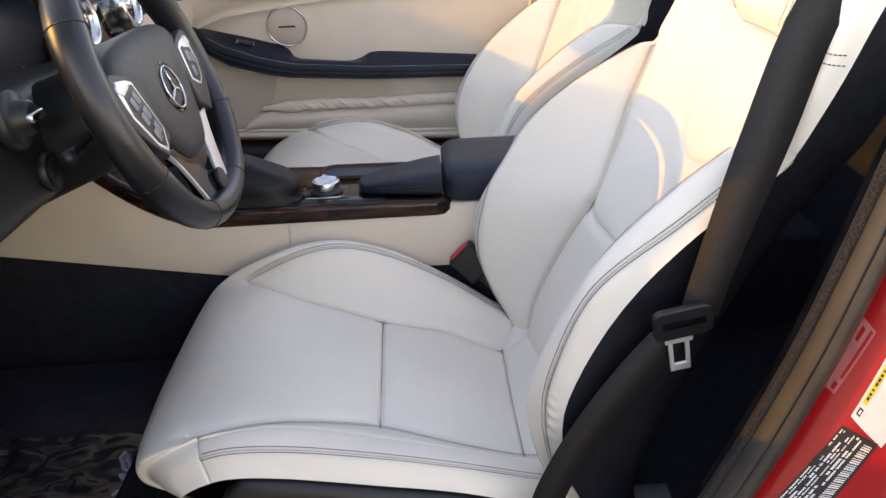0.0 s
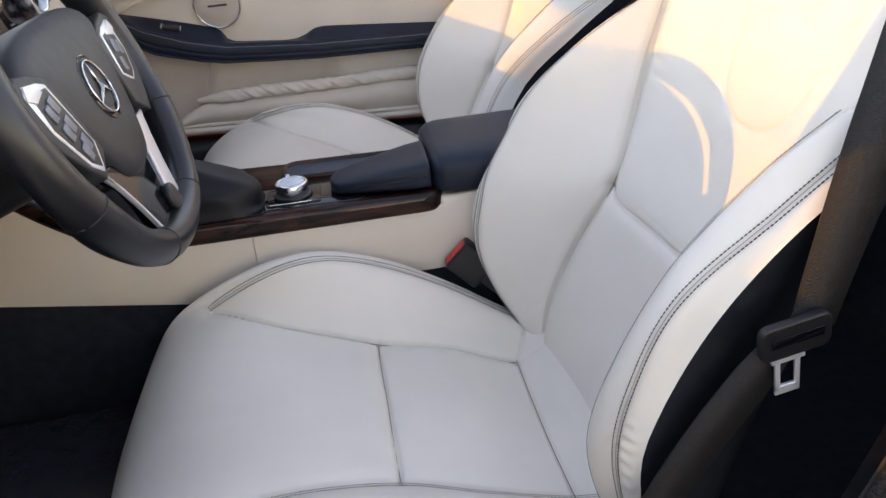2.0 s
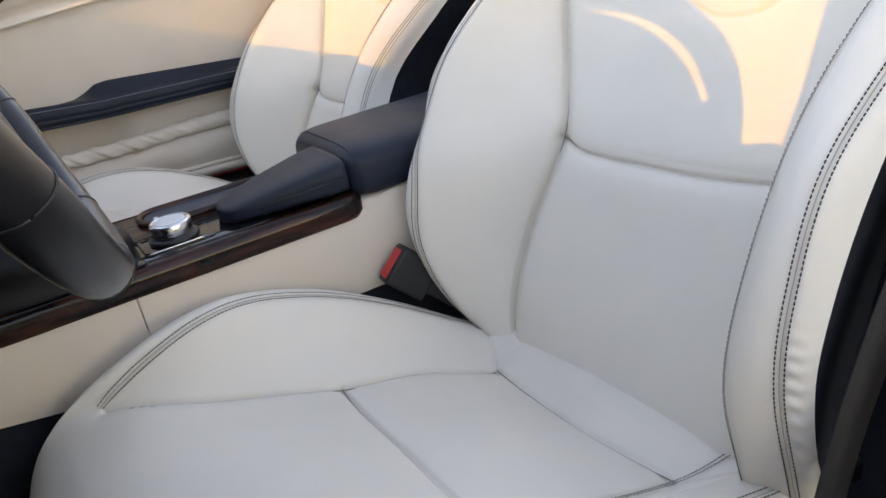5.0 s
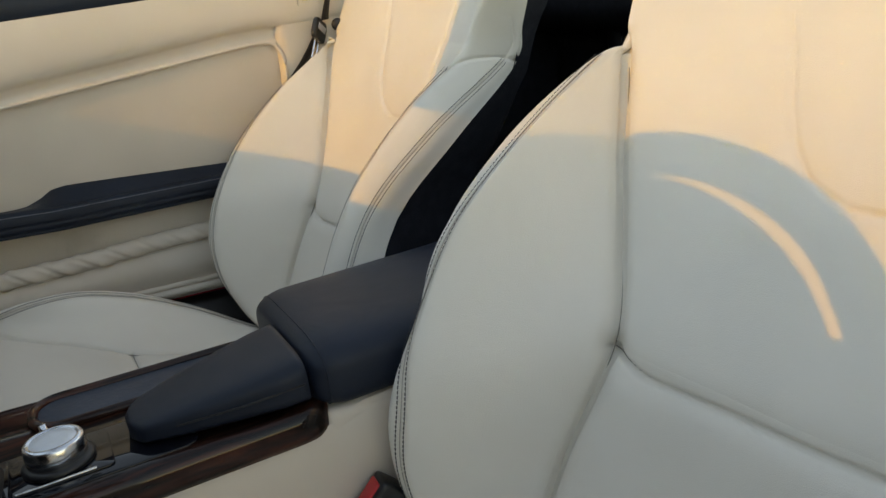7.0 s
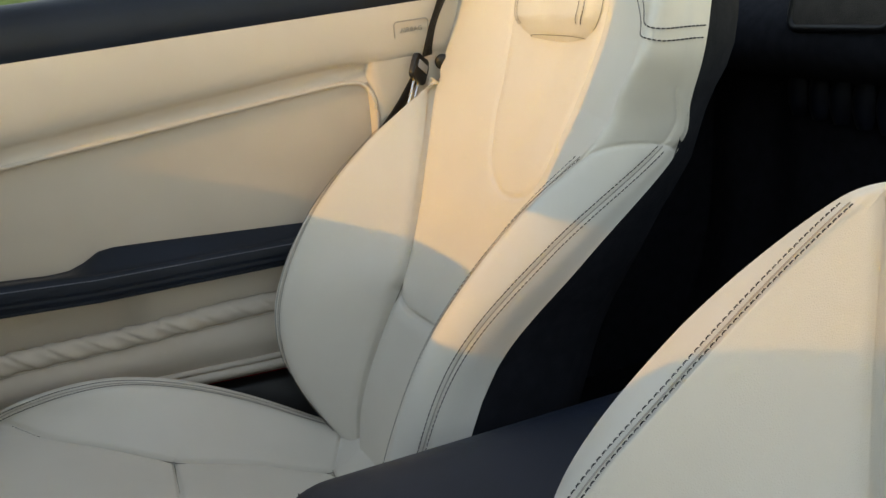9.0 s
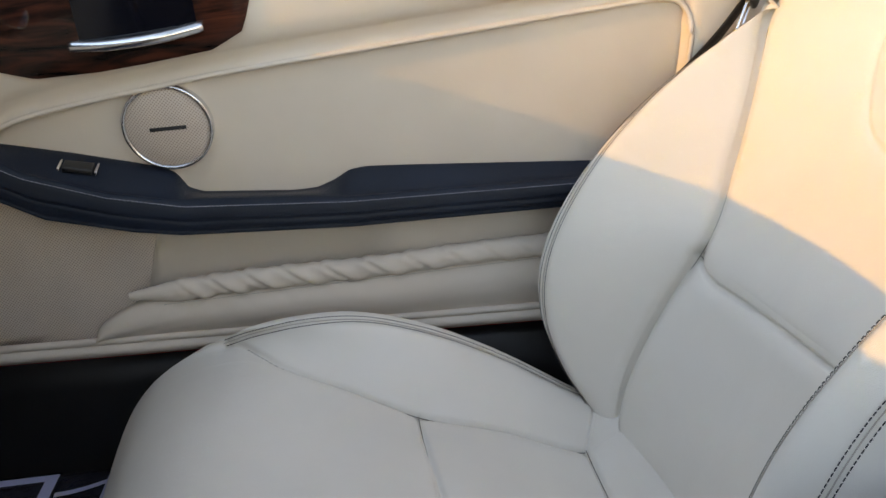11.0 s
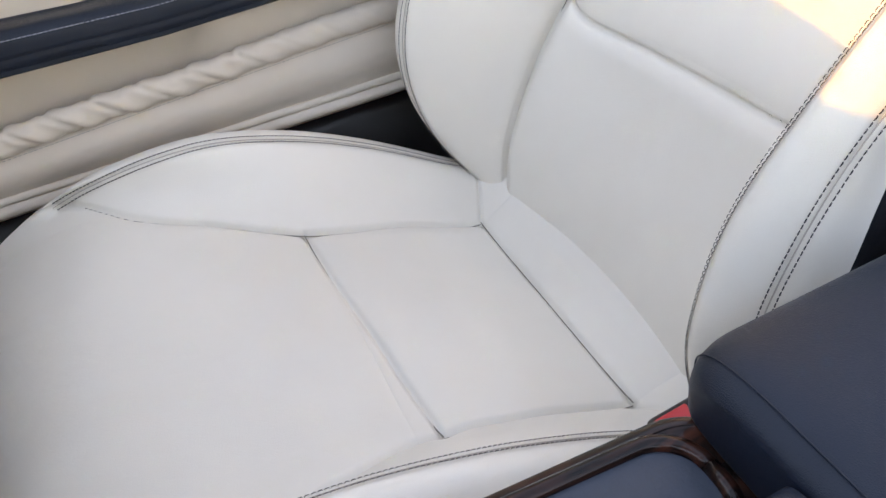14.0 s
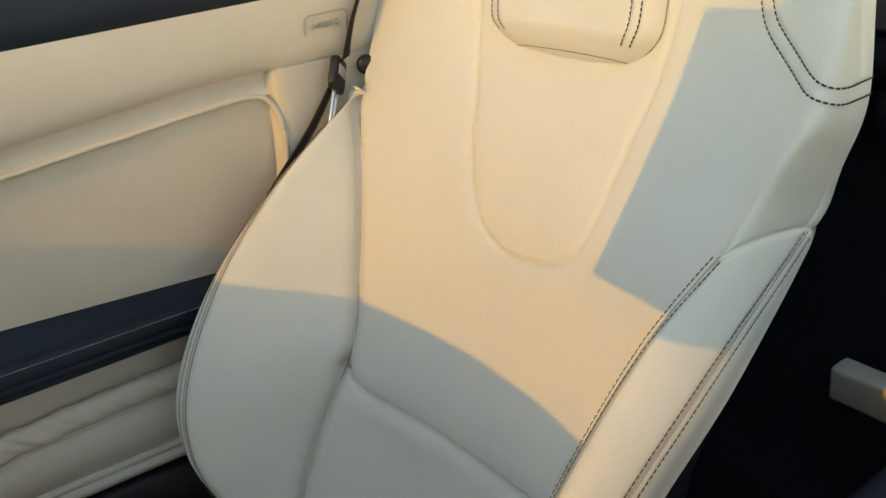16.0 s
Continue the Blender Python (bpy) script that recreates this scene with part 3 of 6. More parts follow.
def seat(label, CUSHION, BACK, y, lum, cs, worn):
    thing = holder("car_seat", (-0.2, 0, 0.458), label, "car seat", "car seats")
    lin = lambda pts, n=120: np.stack([np.interp(np.linspace(0, len(pts) - 1, n), range(len(pts)), [p[i] for p in pts]) for i in (0, 1)], 1)
    # cushion
    tip = [(1, 5), (3, 5), (4.4, 5), (4.9, 5.06), (5.3, 5.16)] if worn else [(1, 5), (3, 5), (4.3, 5), (4.8, 5.12), (5.2, 5.42)]
    seams = [(lin([(1, 3), (5.3, 3)]), 0.008, 0.006), (curve(tip, 120), 0.008, 0.006),
             (curve([(cs, 3), ((cs + 3) / 2 + 0.03, 4), (3, 5)], 120), 0.0065, 0.006), (lin([(1, 3), (1, 5)]), 0.005, 0.007),
             (lin([(5.3, 0), (5.3, 2.2)]), 0.002, 0.004),
             (lin([(0, 2), (5.3, 2)]), 0.0015, 0.004), (lin([(0, 6), (3.6, 6), (4.4, 5.86), (5.0, 5.52)]), 0.0015, 0.004),
             (lin([(0, 3), (0, 5)]), 0.010, 0.010)]
    seams += [(lin([(1, 3), (0.35, 2.0)]), 0.005, 0.004), (lin([(1, 5), (0.35, 6.0)]), 0.005, 0.004)]
    mid = lambda W: np.clip(1 - np.abs(W - 4), 0, 1)

    def swell(T, W):
        return 0.006 * np.sqrt(mid(W)) * (np.clip(np.minimum(T - 1, 3 - T), 0, 1) ** 0.5 + np.clip(T - 3, 0, 1) ** 0.5 * np.clip((6.8 - T) / 2.6, 0, 1) ** 2 * (3 - 2 * np.clip((6.8 - T) / 2.6, 0, 1)) + np.clip(np.minimum(T, 1 - T) * 2, 0, 1) ** 0.5)

    body = upholster(CUSHION, [0, 1, 3, 5.3, 8], [0, 1, 2, 3, 5, 6, 7, 8], 46, 34, seams, swell, -1, [
        ("cushion_front", "", [(3, 5.3, 3, 5), (5.3, 8, 0, 8)]), ("cushion_rear", "", [(1, 3, 3, 5)]), ("cushion_roll", "", [(0, 1, 3, 5)]),
        ("cushion_bolster", "", [(0, 5.3, 0, 3)]), ("cushion_bolster", "", [(0, 5.3, 5, 8)])], thing)
    for k, col in ((3, 2), (4, 6)):
        if worn and k == 3:
            col = 1.0
            for off in (-0.0022, 0.0022):
                seam_row(CUSHION, lin([(0.15, 2.84), (4.6, 2.84), (5.2, 2.7)]), off, -1, body[k])
        l = lin([(0.15, col), (5.3, col)]) if k == 3 else curve([(0.15, 6), (1.5, 6), (2.6, 6), (3.6, 5.98), (4.3, 5.85), (4.8, 5.62)] + ([(5.15, 5.36), (5.32, 5.18)] if worn else [(5.05, 5.5), (5.22, 5.43)]), 120)
        for off in (-0.0036, 0.0036):
            seam_row(CUSHION, l, off, -1, body[k])
        fold_line(CUSHION, l, -1, body[k])
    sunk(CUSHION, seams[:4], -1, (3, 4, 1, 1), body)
    if not worn:
        corner = curve([(5.12, 2.0), (5.5, 1.95), (5.95, 1.8)], 40)
        seam_row(CUSHION, corner, 0.0, -1, body[0])
    # backrest
    pad = curve([(8, 4.5), (7, 4.46), (6.13, 4.38), (5.5, 4.33), (5.0, 4.22), (4.78, 4.06), (4.74, 3.93), (4.82, 3.76), (5.0, 3.66), (5.4, 3.61), (6.2, 3.58), (7, 3.52), (8, 3.47)], 160)
    far_row = curve([(0.4, 6.05), (1, 6.05), (2, 6.04), (3, 6.06), (4, 6.75), (5, 7), (6.02, 7)] if worn else [(0.4, 6.05), (1, 6.05), (2, 6.04), (3, 6.04), (4, 6.05), (5, 6.12), (6.02, 6.4)], 160)
    seams = [(lin([(0, 3), (4.9, 3)]), 0.009, 0.005), (lin([(0, 5), (5.4, 5), (6.2, 5.02)]), 0.008, 0.004),
             (curve([(lum + 0.02, 3), (lum - 0.06, 3.2), (lum - 0.10, 3.5), (lum - 0.11, 4), (lum - 0.13, 4.5), (lum - 0.135, 4.75), (lum - 0.08, 4.9), (lum, 5)], 140), 0.009, 0.005), (pad, 0.0040, 0.0055),
             (lin([(0, 2), (5.85, 2)]), 0.0015, 0.004), (far_row, 0.0014, 0.004),
             (lin([(0, 1), (6.28, 1)]), 0.0015, 0.004),
             (lin([(6.22, 0), (6.18, 1), (6.05, 1.5), (5.78, 2)]) if worn else curve([(6.03, 0), (5.98, 0.6), (5.96, 1), (5.93, 1.3), (5.86, 1.6), (5.74, 1.85), (5.60, 2.05), (5.45, 2.3)], 120), 0.0028, 0.004)]

    def swell(T, W):
        low = np.clip(np.minimum(T, lum - T) / 1.2, 0, 1) ** 0.6
        wrinkle = 0.0011 * np.sin(34 * T + 9 * W + 2 * np.sin(5 * W)) * np.exp(-((T - 1.9) / 0.7) ** 2 - ((W - 0.75) / 0.45) ** 2) if worn else 0.0
        return 0.006 * np.sqrt(mid(W)) * low + wrinkle

    cut = 6.2 if worn else 5.95
    body = upholster(BACK, [0, lum, cut, 11], [0, 1, 2, 3, 5, 6, 7, 8], 40, [24, 26, 40, 80, 40, 26, 24], seams, swell, 1, [
        ("lumbar_panel", "", [(0, lum, 3, 5)]), ("backrest_panel", "", [(lum, 11, 3, 5)]),
        ("backrest_bolster", "", [(0, cut, 0, 3)]), ("backrest_bolster", "", [(0, cut, 5, 8)]),
        ("shoulder", "", [(cut, 11, 0, 3)]), ("shoulder", "", [(cut, 11, 5, 8)])], thing)
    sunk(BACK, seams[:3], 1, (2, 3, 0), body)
    for k, a, b in ((2, 2, 1), (3, 6, 7)):
        inner, outer = lin([(0.3, a), (5.78 if worn else 5.68, a)]), lin([(0.2, b), (6.16 if worn else 5.94, b)])
        fine = {} if worn else dict(width=0.00045, length=0.0034, gap=0.0007)
        if k == 3:
            outer = far_row
        if k == 2:
            for off in (-0.0022,) if worn else (-0.0026, 0.0026):
                seam_row(BACK, inner, off, 1, body[k], **fine)
            fold_line(BACK, inner, 1, body[k])
        for off in (-0.0034, 0.0034):
            seam_row(BACK, outer, off, 1, body[k], **fine)
        fold_line(BACK, outer, 1, body[k])
    for k, s in ((4, -1), (5, 1)):
        wing = curve([(8.8, 4 + s * 1.02), (7.95, 4 + s * 1.02), (7.57, 4 + s * 1.03), (7.36, 4 + s * 1.14), (7.28, 4 + s * 1.40), (7.27, 4 + s * 1.9), (7.24, 4 + s * 2.2), (7.2, 4 + s * 2.5), (7.19, 4 + s * 3), (7.25, 4 + s * 3.8)], 90)
        if k == 4 and not worn:
            wing = curve([(8.8, 3.0), (7.95, 3.0), (7.55, 2.98), (7.33, 2.88), (7.16, 2.62), (7.08, 2.3), (7.05, 1.9), (7.05, 1.5), (7.08, 1.0), (7.13, 0.2)], 90)
        for off in (-0.0045, 0.0045):
            seam_row(BACK, wing, off, 1, body[k], lift=0.0010, even=12)
    # headrest pad
    ts, vs = np.linspace(6.80, 10.4, 60), np.sin(np.linspace(-1, 1, 40) * math.pi / 2)
    V = np.zeros((60, 40, 3))
    for i, t in enumerate(ts):
        f = (t - ts[0]) / (ts[-1] - ts[0])
        half = 0.43 * (1 - (1 - min(1, f / 0.16)) ** 3) ** 0.33
        for j, w in enumerate(vs):
            p = BACK.at(t, 3.97 + w * half)[0]
            n = BACK.normal(t, 3.97 + w * half)[0]
            rise = 0.022 * (1 - abs(w) ** 8) ** 0.5 * min(1.0, (f / 0.07)) ** 0.5 * min(1.0, (1 - f) / 0.1) ** 0.5
            V[i, j] = p + n * (rise - 0.003)
    headrest = piece("headrest_pad", grid_mesh(V), LEATHER, thing, "raised leather headrest pad")
    NV = net_normals(V)
    for j in (6, 8, 31, 33):
        piece("stitching", stitches(V[3:50, j] + NV[3:50, j] * 0.0006, NV[3:50, j]), THREAD, headrest)
    # Dark line painted as shade along the edge of the pad.
    piece("seam", tube(np.concatenate([V[50:1:-1, 1], V[1, 1:-1], V[1:50, -2]]), 0.0004, 6), SEAM_SHADE, headrest)
    # dark shell behind and base below
    S = BACK.grid(np.linspace(0, 11, 40), np.array([0.0, 4.0, 8.0]))
    rows = []
    for a, c, b in S:
        ring = []
        for w in np.linspace(0, 1, 17):
            bulge = (1 - abs(2 * w - 1) ** 4) ** 0.7
            p = a + (b - a) * w
            deep = max(c[0] + 0.085, p[0] + 0.05)
            ring.append((p[0] + (deep - p[0]) * bulge, p[1], p[2] - 0.02 * bulge))
        rows.append(ring)
    piece("back_shell", grid_mesh(np.array(rows), flip=True), CARPET, thing, "black backrest shell")
    piece("seat_base", box(-0.60, -0.04, -0.235, 0.235, 0.474, 0.50, 0.012, 3), PLASTIC, thing, "black plastic seat base")
    for u in (-0.17, 0.17):
        piece("seat_rail", box(-0.58, 0.05, u - 0.02, u + 0.02, 0.456, 0.478, 0.004), PLASTIC, thing)
    for sgn, col in ((-1, 0), (1, 8)):
        hem = CUSHION.at(np.linspace(0, 6.2, 60), np.full(60, float(col)))[::-1]
        net = []
        for x in np.linspace(-0.51, 0.0, 30):
            top = np.interp(x, hem[:, 0], hem[:, 2]) - 0.004 - 0.10 * np.clip((-0.455 - x) / 0.06, 0, 1) ** 2 + 0.3 * min(0.0, -0.085 - x)
            wide = abs(np.interp(x, hem[:, 0], hem[:, 1])) - 0.003
            net.append([(x, sgn * (wide - 0.012 + 0.024 * math.sin(math.pi * (0.12 + 0.8 * k / 9)) ** 0.7), 0.475 + (top - 0.475) * math.sin(math.pi / 2 * k / 9)) for k in range(10)])
        piece("side_trim", grid_mesh(np.array(net), flip=sgn < 0), PLASTIC, thing, "black side trim below the cushion")
    thing.location.y = y
    return thing


driver_seat = seat("ivory leather sports seat with dark stitching beside the open doorway", net_of(CUSHION_MIDDLE, [WORN_GROOVE, WORN_CREST, WORN_EDGE, WORN_HEM], CUSHION_SIDE),
                   net_of(stepped(BACK_MIDDLE), [stepped(p) for p in DOOR_BACK], FULL_BACK, BACK_LEVELS), YD, 3.0, 2.95, True)
passenger_seat = seat("ivory leather sports seat with dark stitching beside the closed door", net_of(FULL_MIDDLE, TUNNEL_SIDE, FAR_SIDE),
                      net_of(stepped(BACK_MIDDLE), TUNNEL_FULL, FAR_BACK, BACK_LEVELS), YP, 2.76, 2.78, False)

# ---- floor and body ----
floor = part("floor", box(-1.5, 0.75, -0.345, 1.03, 0.36, 0.458, 0.0), CARPET)
tagged(floor, "black carpet floor of the car", "floor", kind="structure")


def band(path, across, offset=(0, 0, 0), thick=0.0016):
    """A strip of webbing: path of points, across the half width vectors at each."""
    path, across = np.asarray(path, float), np.asarray(across, float)
    P = curve(path, 40)
    A = curve(across, 40)
    d = np.gradient(P, axis=0)
    n = np.cross(d, A)
    n /= np.linalg.norm(n, axis=1, keepdims=True)
    ring = [P - A - n * thick / 2, P + A - n * thick / 2, P + A + n * thick / 2, P - A + n * thick / 2]
    bm = grid_mesh(np.stack(ring, 1), closed_u=True)
    bmesh.ops.recalc_face_normals(bm, faces=bm.faces)
    return bm


def swept(sections, flip=False):
    """A skin through a row of sections of equal count."""
    return grid_mesh(np.array(sections, float), flip=flip)


# ---- tunnel and console ----
def tunnel_top(x):
    return 0.612 + 0.16 * max(0.0, -0.55 - x)


def rise(x):
    """How far the console climbs towards the dashboard."""
    return 0.05 * max(0.0, (-0.585 - x) / 0.12) ** 1.7


def far_edge(x):
    return lerp(x, [(-0.95, 0.445), (-0.64, 0.432), (-0.38, 0.406), (-0.20, 0.396), (0.3, 0.40)])


def lerp(x, table):
    return float(np.interp(x, [a for a, _ in table], [b for _, b in table]))


net = [[(x, y, z) for y, z in ((0.222, 0.456), (0.222, tunnel_top(x)), (0.235, tunnel_top(x) + 0.01), (far_edge(x) - 0.02, tunnel_top(x) + 0.01), (far_edge(x) - 0.008, tunnel_top(x)), (far_edge(x) - 0.008, 0.456))] for x in np.linspace(-1.45, 0.42, 40)]
tunnel = part("tunnel", swept(net, flip=True), CARPET)
tagged(tunnel, "black carpeted transmission tunnel between the seats", "tunnel", kind="structure")

console = holder("centre_console", (-0.4, YC, 0.61), "beige centre console with a burl walnut top between the seats", "console")
for s in (1, -1):
    for x0, x1 in ((-1.05, -0.4615), (-0.4600, 0.30)):
        net = []
        for x in np.linspace(x0, x1, 40):
            y0 = 0.2135 if s > 0 else far_edge(x)
            top = 0.703 + rise(x) if x < -0.20 else 0.703 + 0.014 * min(1, (x + 0.20) / 0.02)
            low = tunnel_top(x) - 0.004
            net.append([(x, y0 + s * (0.003 * abs(2 * k / 8 - 1) ** 4 - 0.002 * math.sin(math.pi * k / 8)), low + (top - low) * k / 8) for k in range(9)])
        piece("side_panel", swept(net, flip=s < 0), BEIGE, console)
net = [[(x, y, z) for y, z in ((0.2165, tunnel_top(x) + 0.004), (0.2165, 0.702 + rise(x)), (0.3, 0.704 + rise(x)), (far_edge(x) - 0.003, 0.702 + rise(x)), (far_edge(x) - 0.003, tunnel_top(x) + 0.004))] for x in np.linspace(-1.05, 0.30, 50)]
piece("core", swept(net, flip=True), BEIGE, console)
piece("rear_deck", box(-0.202, 0.30, 0.2145, 0.396, 0.690, 0.717, 0.010, 4), BEIGE, console)
# wood: a slab with a thick rounded lip, closed at its rear end
net = []
for x in np.r_[np.linspace(-1.0, -0.24, 60), -0.196 - 0.030 * np.cos(np.linspace(0.2, math.pi / 2, 12)) ** 1.0]:
    e = max(0.0, 1 - max(0.0, (x + 0.226) / 0.030) ** 2) ** 0.5 if x > -0.226 else 1.0
    ya, yb, z = 0.2085 + 0.02 * (1 - e), far_edge(x) + 0.004 - 0.02 * (1 - e), 0.7 + rise(x)
    net.append(crom(np.array([(x, ya + 0.004, z - 0.001), (x, ya, z + 0.006), (x, ya, z + 0.018), (x, ya + 0.004, z + 0.0255), (x, ya + 0.012, z + 0.0280), (x, ya + 0.03, z + 0.0265), (x, (ya + yb) / 2, z + 0.0262), (x, yb - 0.02, z + 0.0265), (x, yb - 0.010, z + 0.0280), (x, yb - 0.003, z + 0.0255), (x, yb, z + 0.018), (x, yb, z + 0.004)]), np.linspace(0, 11, 56)))
bm = grid_mesh(np.array(net), flip=True)
bm.verts.ensure_lookup_table()
bm.faces.new([bm.verts[len(bm.verts) - 56 + k] for k in range(56)])
wood = piece("wood_top", bm, WOOD, console, "glossy burl walnut top")
plate = piece("gloss_panel", prism(rounded(-0.610, -0.300, 0.222, 0.302, 0.012), 0.7268, 0.7292, 0.001), GLOSSY, console, "gloss black inlay round the controller")
TRAY = material("tray_rubber", (0.026, 0.038, 0.058), 0.5, vary=0.1, scale=20, bump=0.5, grain=260)
# tray with a raised wooden rim and a dark mat
rim = [(x, y + 0.10 * max(0.0, -0.30 - x), 0.7285) for x, y in rounded(-0.418, -0.216, 0.325, 0.388, 0.026, 8)]
rim.append(rim[0])
piece("tray_rim", tube(rim, 0.0048, 10), WOOD, console, "raised wooden tray rim")
piece("tray_mat", prism([(x, y + 0.10 * max(0.0, -0.30 - x)) for x, y in rounded(-0.414, -0.220, 0.329, 0.384, 0.024, 8)], 0.7255, 0.7290, 0.0008), TRAY, console, "dark ribbed tray mat")
piece("tray_catch", tube([(-0.405, 0.306, 0.726), (-0.408, 0.308, 0.746)], [0.004, 0.003], 10), CHROME, console, "small chrome catch")

controller = holder("rotary_controller", (-0.40, 0.264, 0.727), "round silver rotary controller on a black plate", "control knob")
up = Matrix.Translation((-0.40, 0.264, 0.730))
piece("plate", prism(rounded(-0.437, -0.362, 0.232, 0.292, 0.005), 0.7288, 0.7308, 0.0008), GLOSSY, controller, "gloss black square plate")
piece("collar", lathe([(0.0, 0), (0.027, 0), (0.027, 0.004), (0.024, 0.006), (0, 0.006)], up), PLASTIC, controller)
knob_profile = [(0.0205, 0.005), (0.0225, 0.007), (0.0225, 0.0195), (0.021, 0.0215), (0.0185, 0.0220), (0.0175, 0.0208), (0.0, 0.0202)]
knob = piece("knob", lathe(knob_profile, up, 48), CHROME, controller, "brushed silver knob with a dished top")
piece("knob_top", lathe([(0.0172, 0.0206), (0.0168, 0.0212), (0.010, 0.0210), (0.0, 0.0209)], up, 48), BRUSHED, knob, "satin silver top")
piece("trim_line", box(-0.432, -0.375, 0.2325, 0.2348, 0.7306, 0.7322, 0.0005), CHROME, controller, "thin chrome line")

# armrest: two padded lids
rest = holder("armrest", (-0.05, YC, 0.717), "black leather centre armrest with a small front lid", "armrest")
net = []
for x in np.r_[-0.208 + 0.034 * (1 - np.cos(np.linspace(0, math.pi / 2, 14))), np.linspace(-0.165, 0.28, 14)]:
    e = math.sqrt(max(0.0, 1 - (1 - min(1.0, (x + 0.208) / 0.034)) ** 2))
    ring = []
    for k in range(72):
        a = math.tau * k / 72
        c, s_ = math.cos(a), math.sin(a)
        q = lambda v, p: math.copysign(abs(v) ** p, v)
        ring.append((x, 0.307 + 0.0985 * (0.80 + 0.20 * e) * q(c, 0.45), 0.742 + 0.031 * (0.55 + 0.45 * e) * q(s_, 0.50) + 0.004 * (1 - c * c)))
    net.append(ring)
bm = grid_mesh(np.array(net), closed_u=True, flip=True)
bm.verts.ensure_lookup_table()
bm.faces.new([bm.verts[k] for k in range(72)])
bm.faces.new([bm.verts[len(bm.verts) - 72 + k] for k in range(72)][::-1])
bmesh.ops.recalc_face_normals(bm, faces=bm.faces)
main_lid = piece("main_lid", bm, DARK, rest, "padded black leather lid")
q = lambda v, p: math.copysign(abs(v) ** p, v)
piece("lid_piping", tube([(-0.1955, 0.307 + 0.0948 * q(math.cos(a), 0.45), 0.742 + 0.0285 * q(math.sin(a), 0.5) + 0.004 * math.sin(a) ** 2) for a in np.linspace(0, math.tau, 73)], 0.0005, 6), DARK, main_lid)
net = []
for i, f in enumerate(np.linspace(0, 1, 30)):
    x = -0.347 + 0.136 * f
    w = 0.020 + 0.036 * min(1, f / 0.85) ** 0.6 if f > 0 else 0.012
    cy = 0.272 - 0.004 * f
    top = 0.744 + 0.026 * f ** 0.8
    if f < 0.06:
        w *= 0.6 + 0.4 * f / 0.06
    ring = []
    for k in range(60):
        a = math.tau * k / 60
        c, s_ = math.cos(a), math.sin(a)
        q = lambda v, p: math.copysign(abs(v) ** p, v)
        lo = 0.7285
        ring.append((x, cy + w * q(c, 0.42), (top + lo) / 2 + (top - lo) / 2 * q(s_, 0.5)))
    net.append(ring)
bm = grid_mesh(np.array(net), closed_u=True, flip=True)
bm.verts.ensure_lookup_table()
bm.faces.new([bm.verts[k] for k in range(60)])
bm.faces.new([bm.verts[len(bm.verts) - 60 + k] for k in range(60)][::-1])
bmesh.ops.recalc_face_normals(bm, faces=bm.faces)
front_lid = piece("front_lid", bm, DARK, rest, "small tapered black leather lid")
piece("lid_seam", tube([(-0.340, 0.2495, 0.7385), (-0.31, 0.2325, 0.742), (-0.26, 0.2165, 0.747), (-0.214, 0.2115, 0.750)], 0.0008, 6), PLASTIC, front_lid)

# gear lever with a pleated boot
shifter = holder("gear_lever", (-0.53, 0.262, 0.728), "black leather gear lever boot on the wooden console", "gear lever")
rings = []
for i, f in enumerate(np.linspace(0, 1, 22)):
    cx, cy = -0.522 - 0.040 * f ** 2, 0.262 + 0.004 * f
    rx, ry = 0.068 * (1 - f ** 3.2) ** 0.75 + 0.013, 0.036 * (1 - f ** 3.2) ** 0.75 + 0.013
    z = 0.728 + 0.074 * f ** 1.15 - 0.003 * math.sin(f * math.tau * 1.6)
    ring = []
    for k in range(40):
        a = math.tau * k / 40
        fold = 1 + 0.05 * math.sin(5 * a + 6 * f) * f * (1 - f) * 4 + 0.035 * math.sin(f * 15 + 2 * math.cos(a)) * (1 - f)
        c, s_ = math.cos(a), math.sin(a)
        ring.append((cx + rx * fold * math.copysign(abs(c) ** 0.5, c), cy + ry * fold * math.copysign(abs(s_) ** 0.5, s_), z + 0.006 * math.sin(3 * a + 4 * f) * (1 - f) * f))
    rings.append(ring)
piece("boot", grid_mesh(np.array(rings), closed_u=True), BOOT, shifter, "soft folded black leather boot")
lever = [(-0.562, 0.266, 0.80), (-0.572, 0.268, 0.83), (-0.588, 0.270, 0.875), (-0.60, 0.271, 0.91)]
piece("lever", tube(curve(lever, 12), 0.011, 14), DARK, shifter)
piece("ring", tube([(-0.560, 0.2655, 0.796), (-0.5635, 0.2663, 0.808)], 0.0145, 20), CHROME, shifter, "silver ring")
piece("lever_head", tube(curve([(-0.598, 0.271, 0.905), (-0.604, 0.271, 0.93), (-0.612, 0.271, 0.965), (-0.615, 0.271, 0.985)], 14), [0.012, 0.015, 0.018, 0.02, 0.021, 0.022, 0.022, 0.022, 0.022, 0.021, 0.020, 0.018, 0.014, 0.006], 16), DARK, shifter)
piece("scale_plate", prism(rounded(-0.60, -0.44, 0.2155, 0.2305, 0.004), 0.7280, 0.7304, 0.0006), GLOSSY, shifter, "gloss black selector scale")
for k in range(4):
    piece("mark", box(-0.585 + 0.035 * k, -0.570 + 0.035 * k, 0.2215, 0.2235, 0.7302, 0.7310, 0), WHITE, shifter)

